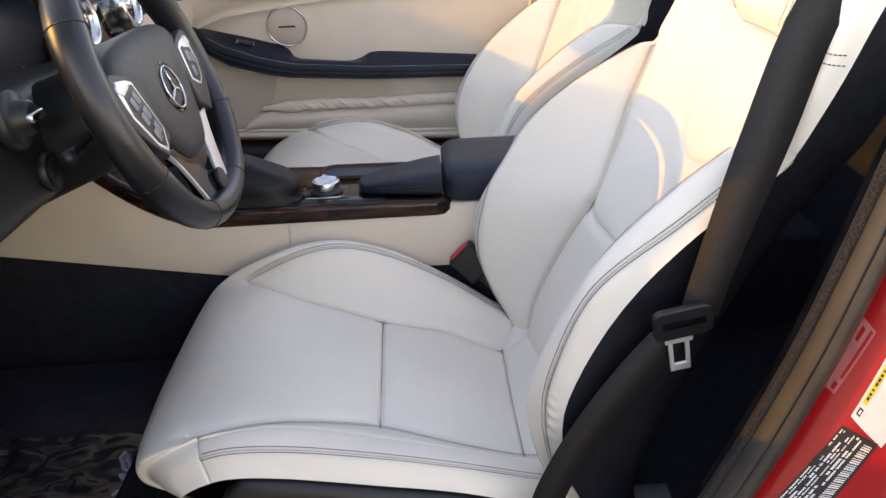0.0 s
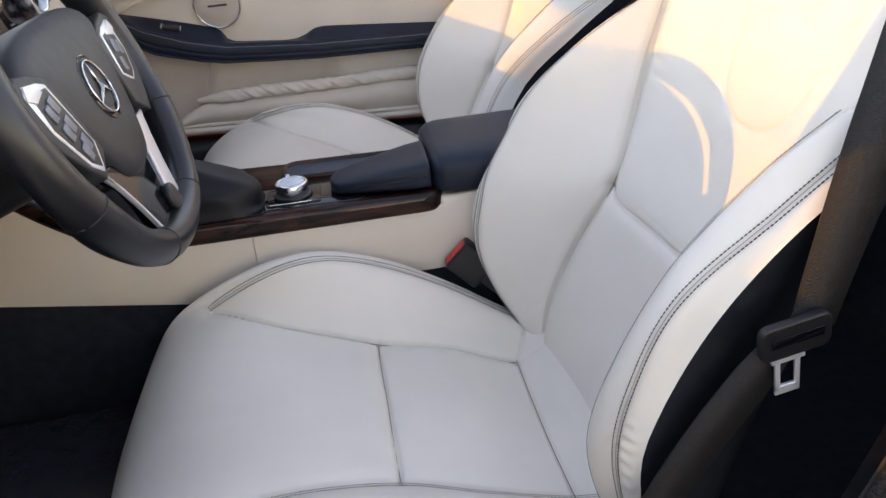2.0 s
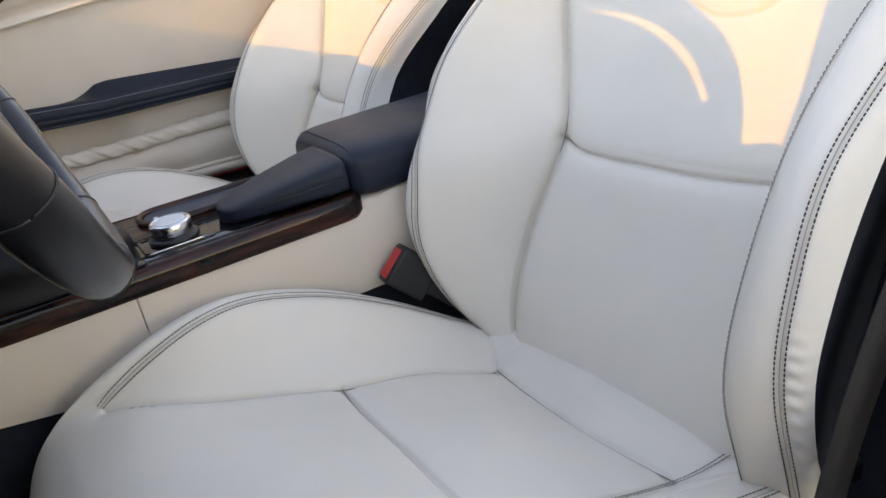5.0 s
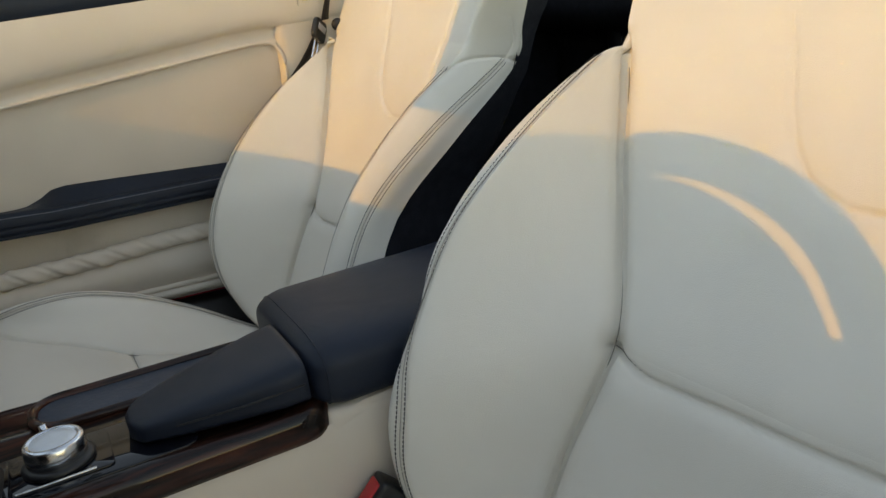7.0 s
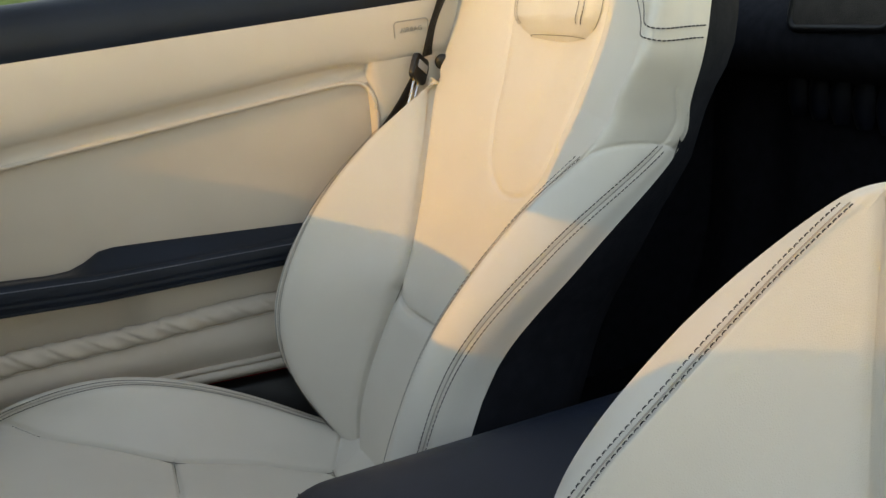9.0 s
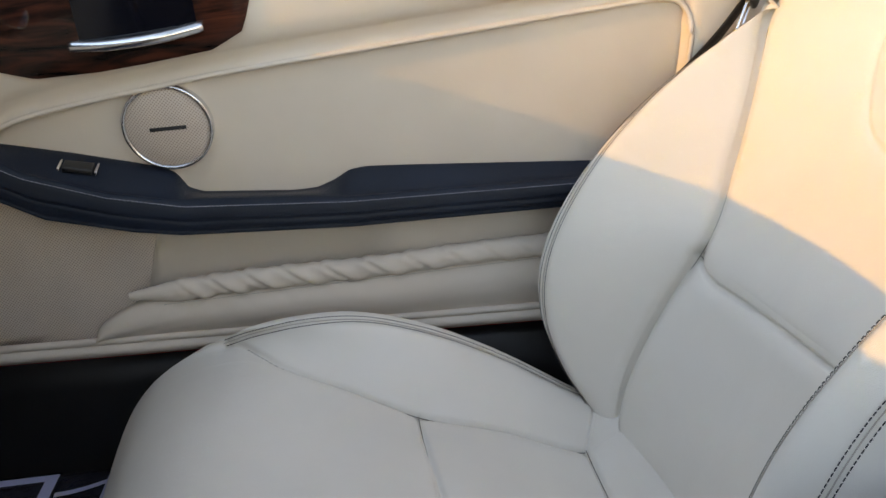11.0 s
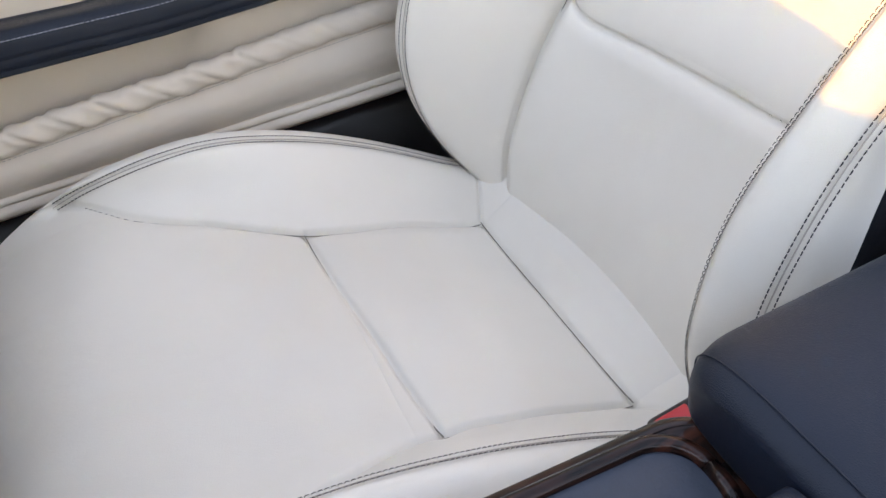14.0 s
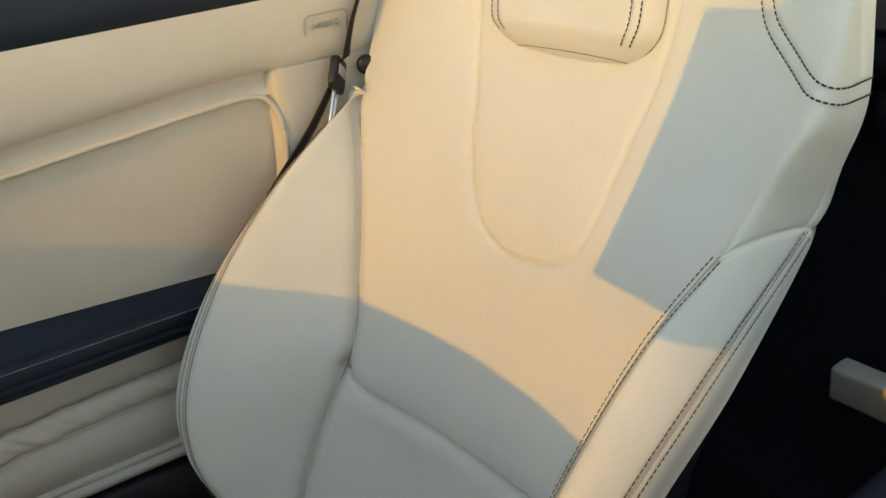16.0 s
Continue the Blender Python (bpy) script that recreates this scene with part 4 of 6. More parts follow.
# ---- seat belts ----
def buckle(at, aim, label, crown=0.0185):
    thing = holder("belt_buckle", at, label, "belt buckle", "belt buckles")
    d = Vector(aim).normalized()
    m = Matrix.Translation(at) @ d.to_track_quat("Z", "Y").to_matrix().to_4x4()
    piece("housing", move(box(-0.013, 0.013, -0.024, 0.024, -0.055, 0.0, 0.005, 3), m), PLASTIC, thing)
    piece("button", move(box(-0.0080, 0.0080, -0.0185, crown, -0.003, 0.0022, 0.0015), m), RED_PLASTIC, thing, "red release button")
    piece("stalk", move(box(-0.006, 0.006, -0.014, 0.014, -0.16, -0.05, 0.003), m), PLASTIC, thing)
    return thing


buckle((-0.190, 0.196, 0.640), (-0.62, 0.05, 0.62), "black seat belt buckle with a red button beside the console")
buckle((-0.170, 0.436, 0.649), (-0.30, 0.05, 0.80), "black seat belt buckle with a red button beside the passenger seat", 0.004)

belt = holder("seat_belt", (0.0, -0.31, 0.75), "black woven driver's seat belt hanging with its latch plate", "seat belt", "seat belts")
piece("shoulder_webbing", band([(0.30, -0.305, 1.20), (0.19, -0.280, 1.160), (0.122, -0.289, 1.079), (0.077, -0.306, 0.962), (0.037, -0.320, 0.843), (0.022, -0.324, 0.785)],
                               [(0.016, 0.012, 0.012), (0.017, 0.002, -0.012), (0.0195, -0.006, -0.006), (0.0205, -0.008, -0.003), (0.019, -0.004, 0.001), (0.021, 0.002, 0.004)]), WEBBING, belt, "sunlit woven black webbing")
piece("lap_webbing", band([(0.012, -0.318, 0.792), (-0.016, -0.317, 0.748), (-0.060, -0.320, 0.690), (-0.102, -0.324, 0.625), (-0.128, -0.326, 0.560), (-0.134, -0.325, 0.470)],
                          [(0.018, 0.002, 0.004), (0.016, 0.0, -0.011), (0.016, 0.0, -0.012), (0.016, 0.0, -0.008), (0.017, 0.0, -0.003), (0.017, 0.0, 0)]), WEBBING, belt)
latch_m = Matrix.Translation((0.006, -0.330, 0.790)) @ Euler((radians(12), radians(-11), 0)).to_matrix().to_4x4()
bm = prism(rounded(-0.029, 0.029, -0.0185, 0.0185, 0.009, 5), -0.004, 0.004, 0.0025, 3)
piece("latch_body", move(bm, latch_m @ pose(0, 0, 0, 90, 0, 0)), PLASTIC, belt, "black plastic latch body")
piece("slot", move(box(-0.020, 0.022, -0.0052, -0.0044, -0.003, 0.007, 0.0004), latch_m), GLOSSY, belt)
for x in (-0.016, 0.0005):
    piece("tongue_bar", move(box(x, x + 0.0045, -0.0015, 0.0015, -0.060, -0.016, 0.0008), latch_m), SILVER, belt)
piece("tongue_end", move(box(-0.016, 0.005, -0.0015, 0.0015, -0.064, -0.054, 0.0008), latch_m), SILVER, belt, "steel tongue")
piece("tongue_neck", move(box(-0.019, 0.009, -0.0015, 0.0015, -0.026, -0.016, 0.0008), latch_m), SILVER, belt)

pbelt = holder("seat_belt", (0.09, 0.94, 0.96), "grey sunlit seat belt with its latch plate beside the door", "seat belt", "seat belts")
piece("shoulder_webbing", band([(0.26, 0.930, 1.19), (0.165, 0.936, 1.10), (0.128, 0.940, 1.045), (0.108, 0.944, 0.995)],
                               [(0.015, 0.012, -0.005), (0.013, 0.014, -0.002), (0.012, 0.014, 0), (0.012, 0.012, 0)]), WEBBING, pbelt, "sunlit grey webbing")
piece("lap_webbing", band([(0.106, 0.948, 0.99), (0.06, 0.952, 0.93), (0.0, 0.956, 0.87), (-0.03, 0.957, 0.82), (-0.06, 0.957, 0.72), (-0.09, 0.957, 0.56)],
                          [(0.010, 0.012, -0.004), (0.009, 0.010, -0.006), (0.009, 0.010, -0.006), (0.012, 0.008, -0.004), (0.014, 0.006, 0), (0.016, 0.004, 0)]), WEBBING, pbelt)
pm = Matrix.Translation((0.092, 0.940, 0.980)) @ Euler((radians(10), radians(30), radians(50))).to_matrix().to_4x4()
bm = prism(rounded(-0.020, 0.020, -0.017, 0.017, 0.008, 5), -0.004, 0.004, 0.0025, 3)
piece("latch_body", move(bm, pm @ pose(0, 0, 0, 90, 0, 0)), PLASTIC, pbelt, "black plastic latch body")
piece("latch_slot", move(box(-0.013, 0.013, -0.0055, -0.0042, -0.001, 0.009, 0.0005), pm), SILVER, pbelt)
for x in (-0.008, 0.005):
    piece("tongue_bar", move(box(x, x + 0.003, -0.0015, 0.0015, -0.052, -0.015, 0.0008), pm), CHROME, pbelt)
piece("tongue_end", move(box(-0.008, 0.008, -0.0015, 0.0015, -0.056, -0.047, 0.0008), pm), CHROME, pbelt, "steel tongue")
piece("stop_button", lathe([(0, 0), (0.010, 0), (0.010, 0.003), (0.006, 0.006), (0, 0.006)], Matrix.Translation((0.123, 0.934, 0.985)) @ pose(0, 0, 0, 90, 0, -20), 24), PLASTIC, pbelt)


# ---- passenger door ----
def band_y(x, z):
    return 0.966 + 0.04 * (1.063 - z) - 0.05 * (x + 0.25)


def insert_y(x, z):
    return 0.984 + 0.15 * (0.965 - z) - 0.05 * (x + 0.25)


BEAD = [(-0.775, 0.885), (-0.70, 0.912), (-0.62, 0.925), (-0.55, 0.933), (-0.47, 0.942), (-0.23, 0.960), (-0.045, 0.974), (0.005, 0.975)]
ARM_STITCH = [(-0.78, 0.890), (-0.75, 0.886), (-0.70, 0.855), (-0.62, 0.824), (-0.54, 0.804), (-0.36, 0.788), (-0.09, 0.778), (0.2, 0.770)]
ARM_LOW = [(-0.78, 0.870), (-0.76, 0.848), (-0.69, 0.805), (-0.60, 0.779), (-0.55, 0.769), (-0.36, 0.755), (-0.11, 0.748), (0.2, 0.740)]
ARM_BACK = [(-0.78, 0.893), (-0.765, 0.888), (-0.655, 0.860), (-0.565, 0.834), (-0.551, 0.825), (-0.541, 0.806), (-0.525, 0.799), (-0.42, 0.789), (-0.395, 0.790), (-0.375, 0.797), (-0.355, 0.808), (-0.335, 0.810), (-0.29, 0.807), (-0.05, 0.787), (0.2, 0.775)]

door = holder("door_1", (-0.3, 1.08, 0.60), "closed passenger door with beige leather trim and a black armrest", "car door", kind="structure")
net = []
for x in np.linspace(-1.05, 0.42, 90):
    zb = lerp(x, BEAD) if x < 0.005 else 0.975
    net.append([(x, band_y(x, z) - 0.006 * math.sin(math.pi * k / 24) ** 0.5 + 0.010 * (k / 24) ** 10 * min(1.0, max(0.0, (0.036 - x) / 0.02)), z) for k, z in enumerate(np.linspace(1.068, zb + 0.022, 25))])
piece("upper_trim", swept(net), BEIGE, door, "smooth beige upper trim")
net = []
for x in np.linspace(-1.05, 0.034, 70):
    zb = lerp(x, BEAD)
    net.append([(x, band_y(x, z) + 0.010 + 0.006 * math.sin(math.pi * k / 6), z) for k, z in enumerate(np.linspace(zb + 0.023, zb - 0.002, 7))])
piece("shadow_gap", swept(net), BEIGE, door, "recessed beige strip below the upper trim")
REAR_CUT = [(0.76, -0.023), (0.84, -0.013), (0.90, -0.003), (0.94, 0.0)]
net = []
for x in np.r_[0.030, 0.034, 0.040, 0.048, np.linspace(0.06, 0.215, 10)]:
    net.append([(x + lerp(z, REAR_CUT) - 0.004, band_y(x, z) + 0.016 * max(0.0, 1 - (x - 0.030) / 0.010) ** 2, z) for z in np.linspace(0.999, 0.60, 20)])
piece("rear_trim", swept(net), BEIGE, door)
bead_path = [(x, band_y(x, z) + 0.008, z) for x, z in BEAD] + [(0.024, band_y(0.024, 0.966) + 0.006, 0.966), (0.031, band_y(0.03, 0.94), 0.94), (0.028, band_y(0.028, 0.90), 0.90), (0.018, band_y(0.018, 0.84), 0.84), (0.008, band_y(0.0, 0.76), 0.76)]
piece("piping", tube(curve(bead_path, 90), 0.0030, 8), BEIGE, door, "beige piping round the door insert")
net = []
for x in np.linspace(-0.80, 0.038, 80):
    top, low = min(lerp(x, BEAD), 0.974) - 0.001, lerp(x, ARM_BACK) - 0.02
    net.append([(x, insert_y(x, z) - 0.002 * (1 - min(1, (top - z) / 0.02)), z) for z in np.linspace(top, low, 20)])
insert = piece("insert_panel", swept(net), BEIGE, door, "recessed beige leather insert")
net = []
for x in np.r_[np.linspace(-0.785, -0.57, 30), np.linspace(-0.567, -0.52, 14), np.linspace(-0.51, -0.40, 10), np.linspace(-0.395, -0.33, 16), np.linspace(-0.32, 0.18, 24)]:
    zs, zl, zb = lerp(x, ARM_STITCH), lerp(x, ARM_LOW), lerp(x, ARM_BACK) + 0.006
    f = min(1.0, (x + 0.787) / 0.05) ** 0.5
    yb = insert_y(x, zb) + 0.006
    yf = yb - (yb - 0.972) * f
    mid = (zs + zl) / 2
    net.append([(x, yb, zb - 0.004), (x, yb - 0.006, zb), (x, yb - 0.3 * (yb - yf), zb + 0.15 * (zs - zb)), (x, yf + 0.012, zs + 0.006), (x, yf + 0.004, zs + 0.003), (x, yf, zs - 0.003), (x, yf - 0.001, mid + 0.004), (x, yf + 0.0004, mid), (x, yf, mid - 0.005), (x, yf + 0.003, zl + 0.006), (x, yf + 0.010, zl), (x, yb + 0.03, zl + 0.004)])
N = np.array([crom(np.array(r), np.linspace(0, 11, 45)) for r in net])
arm = piece("armrest_pad", grid_mesh(N), DARK, door, "black leather door armrest")
for dz in (0.0,):
    p = np.array([(x, 0.9705 - 0.0005, lerp(x, ARM_STITCH) + dz) for x in np.linspace(-0.735, 0.15, 160)])
    piece("stitching", stitches(p, np.tile((0.0, -1.0, 0.25), (160, 1)), length=0.0040, gap=0.0005, width=0.0005), THREAD_LIGHT, arm, "light grey stitching")
piece("window_switch", move(box(-0.016, 0.016, -0.009, 0.009, -0.002, 0.005, 0.002), Matrix.Translation((-0.650, 1.000, 0.8525)) @ pose(0, 0, 0, 14, 14, 4)), PLASTIC, arm, "black window switch")
for x in (-0.0205, 0.018):
    piece("switch_trim", move(box(x, x + 0.003, -0.011, 0.011, -0.001, 0.0045, 0.001), Matrix.Translation((-0.650, 1.000, 0.8525)) @ pose(0, 0, 0, 14, 14, 4)), CHROME, arm)
# loudspeaker
sm = Matrix.Translation((-0.547, 1.006, 0.887)) @ Vector((-0.05, -1, -0.15)).to_track_quat("Z", "Y").to_matrix().to_4x4()
spk = piece("loudspeaker", lathe([(0.0495, -0.008), (0.0495, 0.004), (0.0480, 0.006), (0.0455, 0.005), (0.0450, 0.002)], sm, 56), CHROME, door, "round loudspeaker with a silver rim")
piece("speaker_mesh", lathe([(0.0455, 0.001), (0.040, 0.004), (0.02, 0.006), (0, 0.0065)], sm, 48), GRILLE, spk, "beige perforated speaker mesh")
piece("badge_bar", move(box(-0.019, 0.021, -0.0022, 0.0022, 0.0060, 0.0068, 0.0003), sm @ pose(0, 0, 0, 0, 0, 180 - 180)), INK, spk)
# lower door with a gathered pocket
def inward(V):
    """The lower door as it stands: drawn towards the cabin about a point by the driver."""
    c = np.array((-0.36, -0.05, 1.07))
    return c + (np.asarray(V, float) - c) * 0.968


def edge(x):
    return 0.630 - 0.038 * (x + 0.87) / 0.75


net = []
for x in np.linspace(-1.05, 0.30, 60):
    net.append([(x, 1.076 - 0.020 * (1 / (1 + math.exp(-(x + 0.325) * 220))), z) for z in np.linspace(lerp(x, ARM_LOW) + 0.012, edge(x) - 0.004, 10)])
piece("lower_panel", swept(inward(net)), BEIGE, door, "beige lower door panel")
net = []
for z in np.linspace(0.598, 0.90, 24):
    xr = -0.694 + 0.075 * min(1, max(0, (z - 0.622) / 0.06)) ** 0.8 + 0.02 * max(0, z - 0.68) / 0.06
    net.append([(x, 1.060 - 0.002 * math.sin(math.pi * k / 16), max(z, edge(x))) for k, x in enumerate(np.linspace(-1.05, xr, 17))])
piece("speaker_panel", swept(inward(net)), GRILLE, door, "beige fine mesh lower speaker panel")
net = []
for x in np.linspace(-0.694, 0.25, 190):
    low = edge(x)
    top = 0.668 if x > -0.62 else low + (0.668 - low) * ((x + 0.694) / 0.074) ** 0.5
    g = math.exp(-((x + 0.43) / 0.16) ** 4) + 0.4 * math.exp(-((x + 0.12) / 0.16) ** 2)
    row = []
    for f in np.linspace(0, 1, 18):
        crease = math.exp(-(math.sin(74 * x + 1.5 * math.sin(9 * x) + 1.4 * f) / 0.5) ** 2)
        row.append((x, 1.050 - 0.010 * math.sin(math.pi * f) - 0.004 * f + 0.0035 * g * crease * max(0.0, f - 0.55), low + (top - low) * f))
    net.append(row + [(x, 1.050, top + 0.002), (x, 1.062, top + 0.002), (x, 1.066, top - 0.01)])
pocket = piece("door_pocket", grid_mesh(inward(net), flip=True), BEIGE, door, "gathered elastic beige door pocket")
net = []
for x in np.linspace(-0.640, 0.25, 420):
    g = math.exp(-((x + 0.42) / 0.17) ** 6) + 0.55 * math.exp(-((x + 0.10) / 0.18) ** 4)
    end = min(1.0, 0.30 + (x + 0.640) / 0.09)
    ring = []
    for k in range(24):
        a = math.tau * k / 24
        h = math.sin(a)
        phase = 74 * x + 1.5 * math.sin(9 * x) + 1.15 * h
        valley = math.exp(-(math.sin(phase) / 0.33) ** 2)
        swell = 1 + g * (0.20 * math.sin(2 * phase + 0.9) - 0.42 * valley)
        ring.append((x, 1.042 + 0.0100 * end * swell * math.cos(a), 0.680 + 0.0150 * end * (1 + 0.5 * (swell - 1)) * h + 0.0012 * math.sin(x * 23)))
    net.append(ring)
piece("elastic_hem", grid_mesh(inward(net), closed_u=True), BEIGE, pocket, "puckered elastic hem with slanting gathers")
hem_line = inward([(x, 1.0345, 0.6655) for x in np.linspace(-0.60, 0.25, 120)])
piece("stitching", stitches(hem_line, np.tile((0.0, -1.0, 0.2), (120, 1)), length=0.0040, gap=0.0012, width=0.0004), FOLD, pocket)
piece("bottom_piping", tube(inward([(x, 1.048, edge(x)) for x in np.linspace(-1.05, 0.30, 30)]), 0.005, 8), BEIGE, door)
net = [[(x, 1.052 - 0.012 * math.sin(math.pi * k / 5), edge(x) - 0.024 * k / 5) for k in range(6)] for x in np.linspace(-1.05, 0.30, 30)]
piece("lower_lip", swept(inward(net)), BEIGE, door)
piece("lower_edge", tube(inward([(x, 1.064, edge(x) - 0.028) for x in np.linspace(-1.05, 0.30, 30)]), 0.0028, 8), RED_PAINT, door, "dark red painted lower edge")
# black cap along the window line
net = []
for x in np.linspace(-1.05, 0.42, 40):
    s = -0.05 * (x + 0.25)
    net.append(crom(np.array([(x, 0.974 + s, 1.061), (x, 0.964 + s, 1.064), (x, 0.959 + s, 1.080), (x, 0.964 + s, 1.105), (x, 0.982 + s, 1.124), (x, 1.02 + s, 1.130), (x, 1.07 + s, 1.124), (x, 1.105 + s, 1.09)]), np.linspace(0, 7, 26)))
piece("window_cap", grid_mesh(np.array(net), flip=True), DARK, door, "black leather cap along the window line")
# walnut inlay with the inner handle
low = [(-0.775, 1.02), (-0.735, 0.985), (-0.706, 0.967), (-0.665, 0.955), (-0.60, 0.956), (-0.552, 0.960), (-0.48, 0.968), (-0.445, 0.985), (-0.432, 1.02)]
net = []
for x in np.linspace(-0.772, -0.433, 50):
    net.append([(x, band_y(x, z) - 0.007 - 0.004 * math.sin(math.pi * k / 8) ** 0.5, z) for k, z in enumerate(np.linspace(1.056, lerp(x, low), 9))])
inlay = piece("walnut_inlay", swept(net), WOOD, door, "dark burl walnut inlay")
piece("inner_handle", tube(curve([(-0.62, band_y(-0.62, 0.99) - 0.012, 0.985), (-0.58, band_y(-0.58, 0.985) - 0.022, 0.984), (-0.53, band_y(-0.53, 0.985) - 0.024, 0.987), (-0.485, band_y(-0.485, 0.99) - 0.012, 0.993)], 24), 0.006, 10), CHROME, inlay, "silver inner door handle")
piece("handle_bowl", swept([[(x, band_y(x, z) - 0.0125, z) for z in np.linspace(1.032, 0.985 + 0.06 * abs(x + 0.545), 6)] for x in np.linspace(-0.61, -0.49, 12)]), GLOSSY, inlay)
# airbag tag; a darker beige stands in for the shading of its embossing
tm = Matrix.Translation((0.090, band_y(0.09, 1.031) - 0.0075, 1.031)) @ Vector((-0.05, -1, -0.35)).to_track_quat("Z", "Y").to_matrix().to_4x4() @ pose(0, 0, 0, 0, 0, 0)
ring = [tm @ Vector((x, y, 0)) for x, y in rounded(-0.0225, 0.0225, -0.0125, 0.0125, 0.005)]
piece("airbag_tag", tube(ring + ring[:1], 0.0010, 6), FOLD, door, "beige airbag tag, the shade of its embossing drawn in darker beige")
font = bpy.data.curves.new("airbag_lettering", "FONT")
font.body, font.size, font.extrude, font.align_x, font.align_y = "AIRBAG", 0.0085, 0.0006, "CENTER", "CENTER"
font.materials.append(FOLD)
lettering = new("airbag_lettering", font)
lettering.parent = door
lettering.matrix_parent_inverse = Matrix.Translation(-door.location)
lettering.matrix_basis = tm
tagged(lettering, "lettering in darker beige for the shade of its embossing")
# door skin outside
net = [[(x, 1.105 - 0.05 * (x + 0.25) + 0.05 * math.sin(math.pi * k / 10), 1.09 - 0.62 * k / 10) for k in range(11)] for x in np.linspace(-1.05, 0.42, 20)]
piece("outer_skin", grid_mesh(np.array(net), flip=False), RED_PAINT, door, "glossy red outer door skin")

# sill below the passenger door
net = [[(x, y, z) for y, z in ((1.10, edge(x) - 0.022), (1.060, edge(x) - 0.020), (1.040, edge(x) - 0.026), (1.032, 0.560), (1.022, 0.50), (1.010, 0.456))] for x in np.linspace(-1.45, 0.55, 20)]
tagged(part("sill_trim", swept(net, flip=True), PLASTIC), "black sill trim below the passenger door", "sill", kind="structure")

# ---- steering wheel ----
TILT = 20.0
wheel_m = Matrix.Translation((-0.545, -0.046, 0.990)) @ Matrix(((0, -math.sin(radians(TILT)), math.cos(radians(TILT)), 0), (1, 0, 0, 0), (0, math.cos(radians(TILT)), math.sin(radians(TILT)), 0), (0, 0, 0, 1)))
wheel = holder("steering_wheel", tuple(wheel_m.translation), "black leather three-spoke steering wheel with silver spokes", "steering wheel")
RIM, THICK = 0.171, 0.0165
net = []
for i in range(97):
    a = math.tau * i / 96
    flat = 1.0 - 0.05 * max(0, -math.sin(a)) ** 8
    th = THICK * (1 + 0.14 * math.exp(-((math.cos(a) ** 2 - 0.75) / 0.2) ** 2))
    ring = []
    for k in range(20):
        b = math.tau * k / 20
        r = RIM * flat + th * math.cos(b)
        ring.append(wheel_m @ Vector((r * math.cos(a), r * math.sin(a), 1.12 * th * math.sin(b))))
    net.append(ring)
rim_ob = piece("rim", grid_mesh(np.array([[tuple(v) for v in r] for r in net]), closed_u=True), RIM_LEATHER, wheel, "black leather rim")
for deg in (32, 148, 205, 335, 245, 295):
    a = radians(deg)
    R1 = RIM * (1.0 - 0.05 * max(0, -math.sin(a)) ** 8)
    T1 = THICK * (1 + 0.14 * math.exp(-((math.cos(a) ** 2 - 0.75) / 0.2) ** 2))
    path = [wheel_m @ Vector(((R1 + T1 * math.cos(b)) * math.cos(a), (R1 + T1 * math.cos(b)) * math.sin(a), 1.12 * T1 * math.sin(b))) for b in np.linspace(0, math.tau, 28)]
    piece("rim_joint", tube(path, 0.0009, 6), PLASTIC, rim_ob)


def plate(pts, z0, z1, r=0.003):
    return prism(pts, z0, z1, r, 3, wheel_m)


KEY = material("key_grey", (0.17, 0.19, 0.23), 0.35, metal=0.5, vary=0.08, scale=40)
PAD = material("plastic_pad", (0.016, 0.017, 0.020), 0.5, vary=0.1, scale=12, bump=0.2, grain=900)
hub_pts = [(0.0, 0.064), (0.055, 0.062), (0.098, 0.054), (0.118, 0.038), (0.113, 0.016), (0.094, -0.018), (0.076, -0.048), (0.055, -0.075), (0.034, -0.092), (0.0, -0.097)]
hub_pts = hub_pts + [(-x, y) for x, y in hub_pts[-2:0:-1]]
hub_c = crom(np.array(hub_pts + hub_pts[:1]), np.linspace(0, len(hub_pts), 64))[:-1]
net = [[tuple(wheel_m @ Vector((x * s, y * s - 0.005 * (1 - s), h))) for x, y in hub_c] for s, h in ((1.0, -0.035), (1.0, -0.003), (0.985, 0.004), (0.94, 0.008), (0.80, 0.0115), (0.55, 0.0135), (0.30, 0.0145), (0.02, 0.015))]
piece("airbag_pad", grid_mesh(np.array(net), closed_u=True), PAD, wheel, "black airbag pad")
em = wheel_m @ Matrix.Translation((0, -0.012, 0.0140))
ebl = piece("emblem", lathe([(0.0, 0.0005), (0.030, 0.0005), (0.0315, 0.001), (0.033, -0.004)], em, 40), GLOSSY, wheel, "round emblem plain black with silver shapes")
piece("emblem_ring", tube([tuple(em @ Vector((0.0255 * math.cos(t), 0.0255 * math.sin(t), 0.002))) for t in np.linspace(0, math.tau, 41)], 0.0011, 8), CHROME, ebl)
for deg in (90, 210, 330):
    a = radians(deg)
    piece("emblem_bar", tube([tuple(em @ Vector((0, 0, 0.003))), tuple(em @ Vector((0.024 * math.cos(a), 0.024 * math.sin(a), 0.002)))], [0.0032, 0.0006], 8, 0.5), CHROME, ebl)
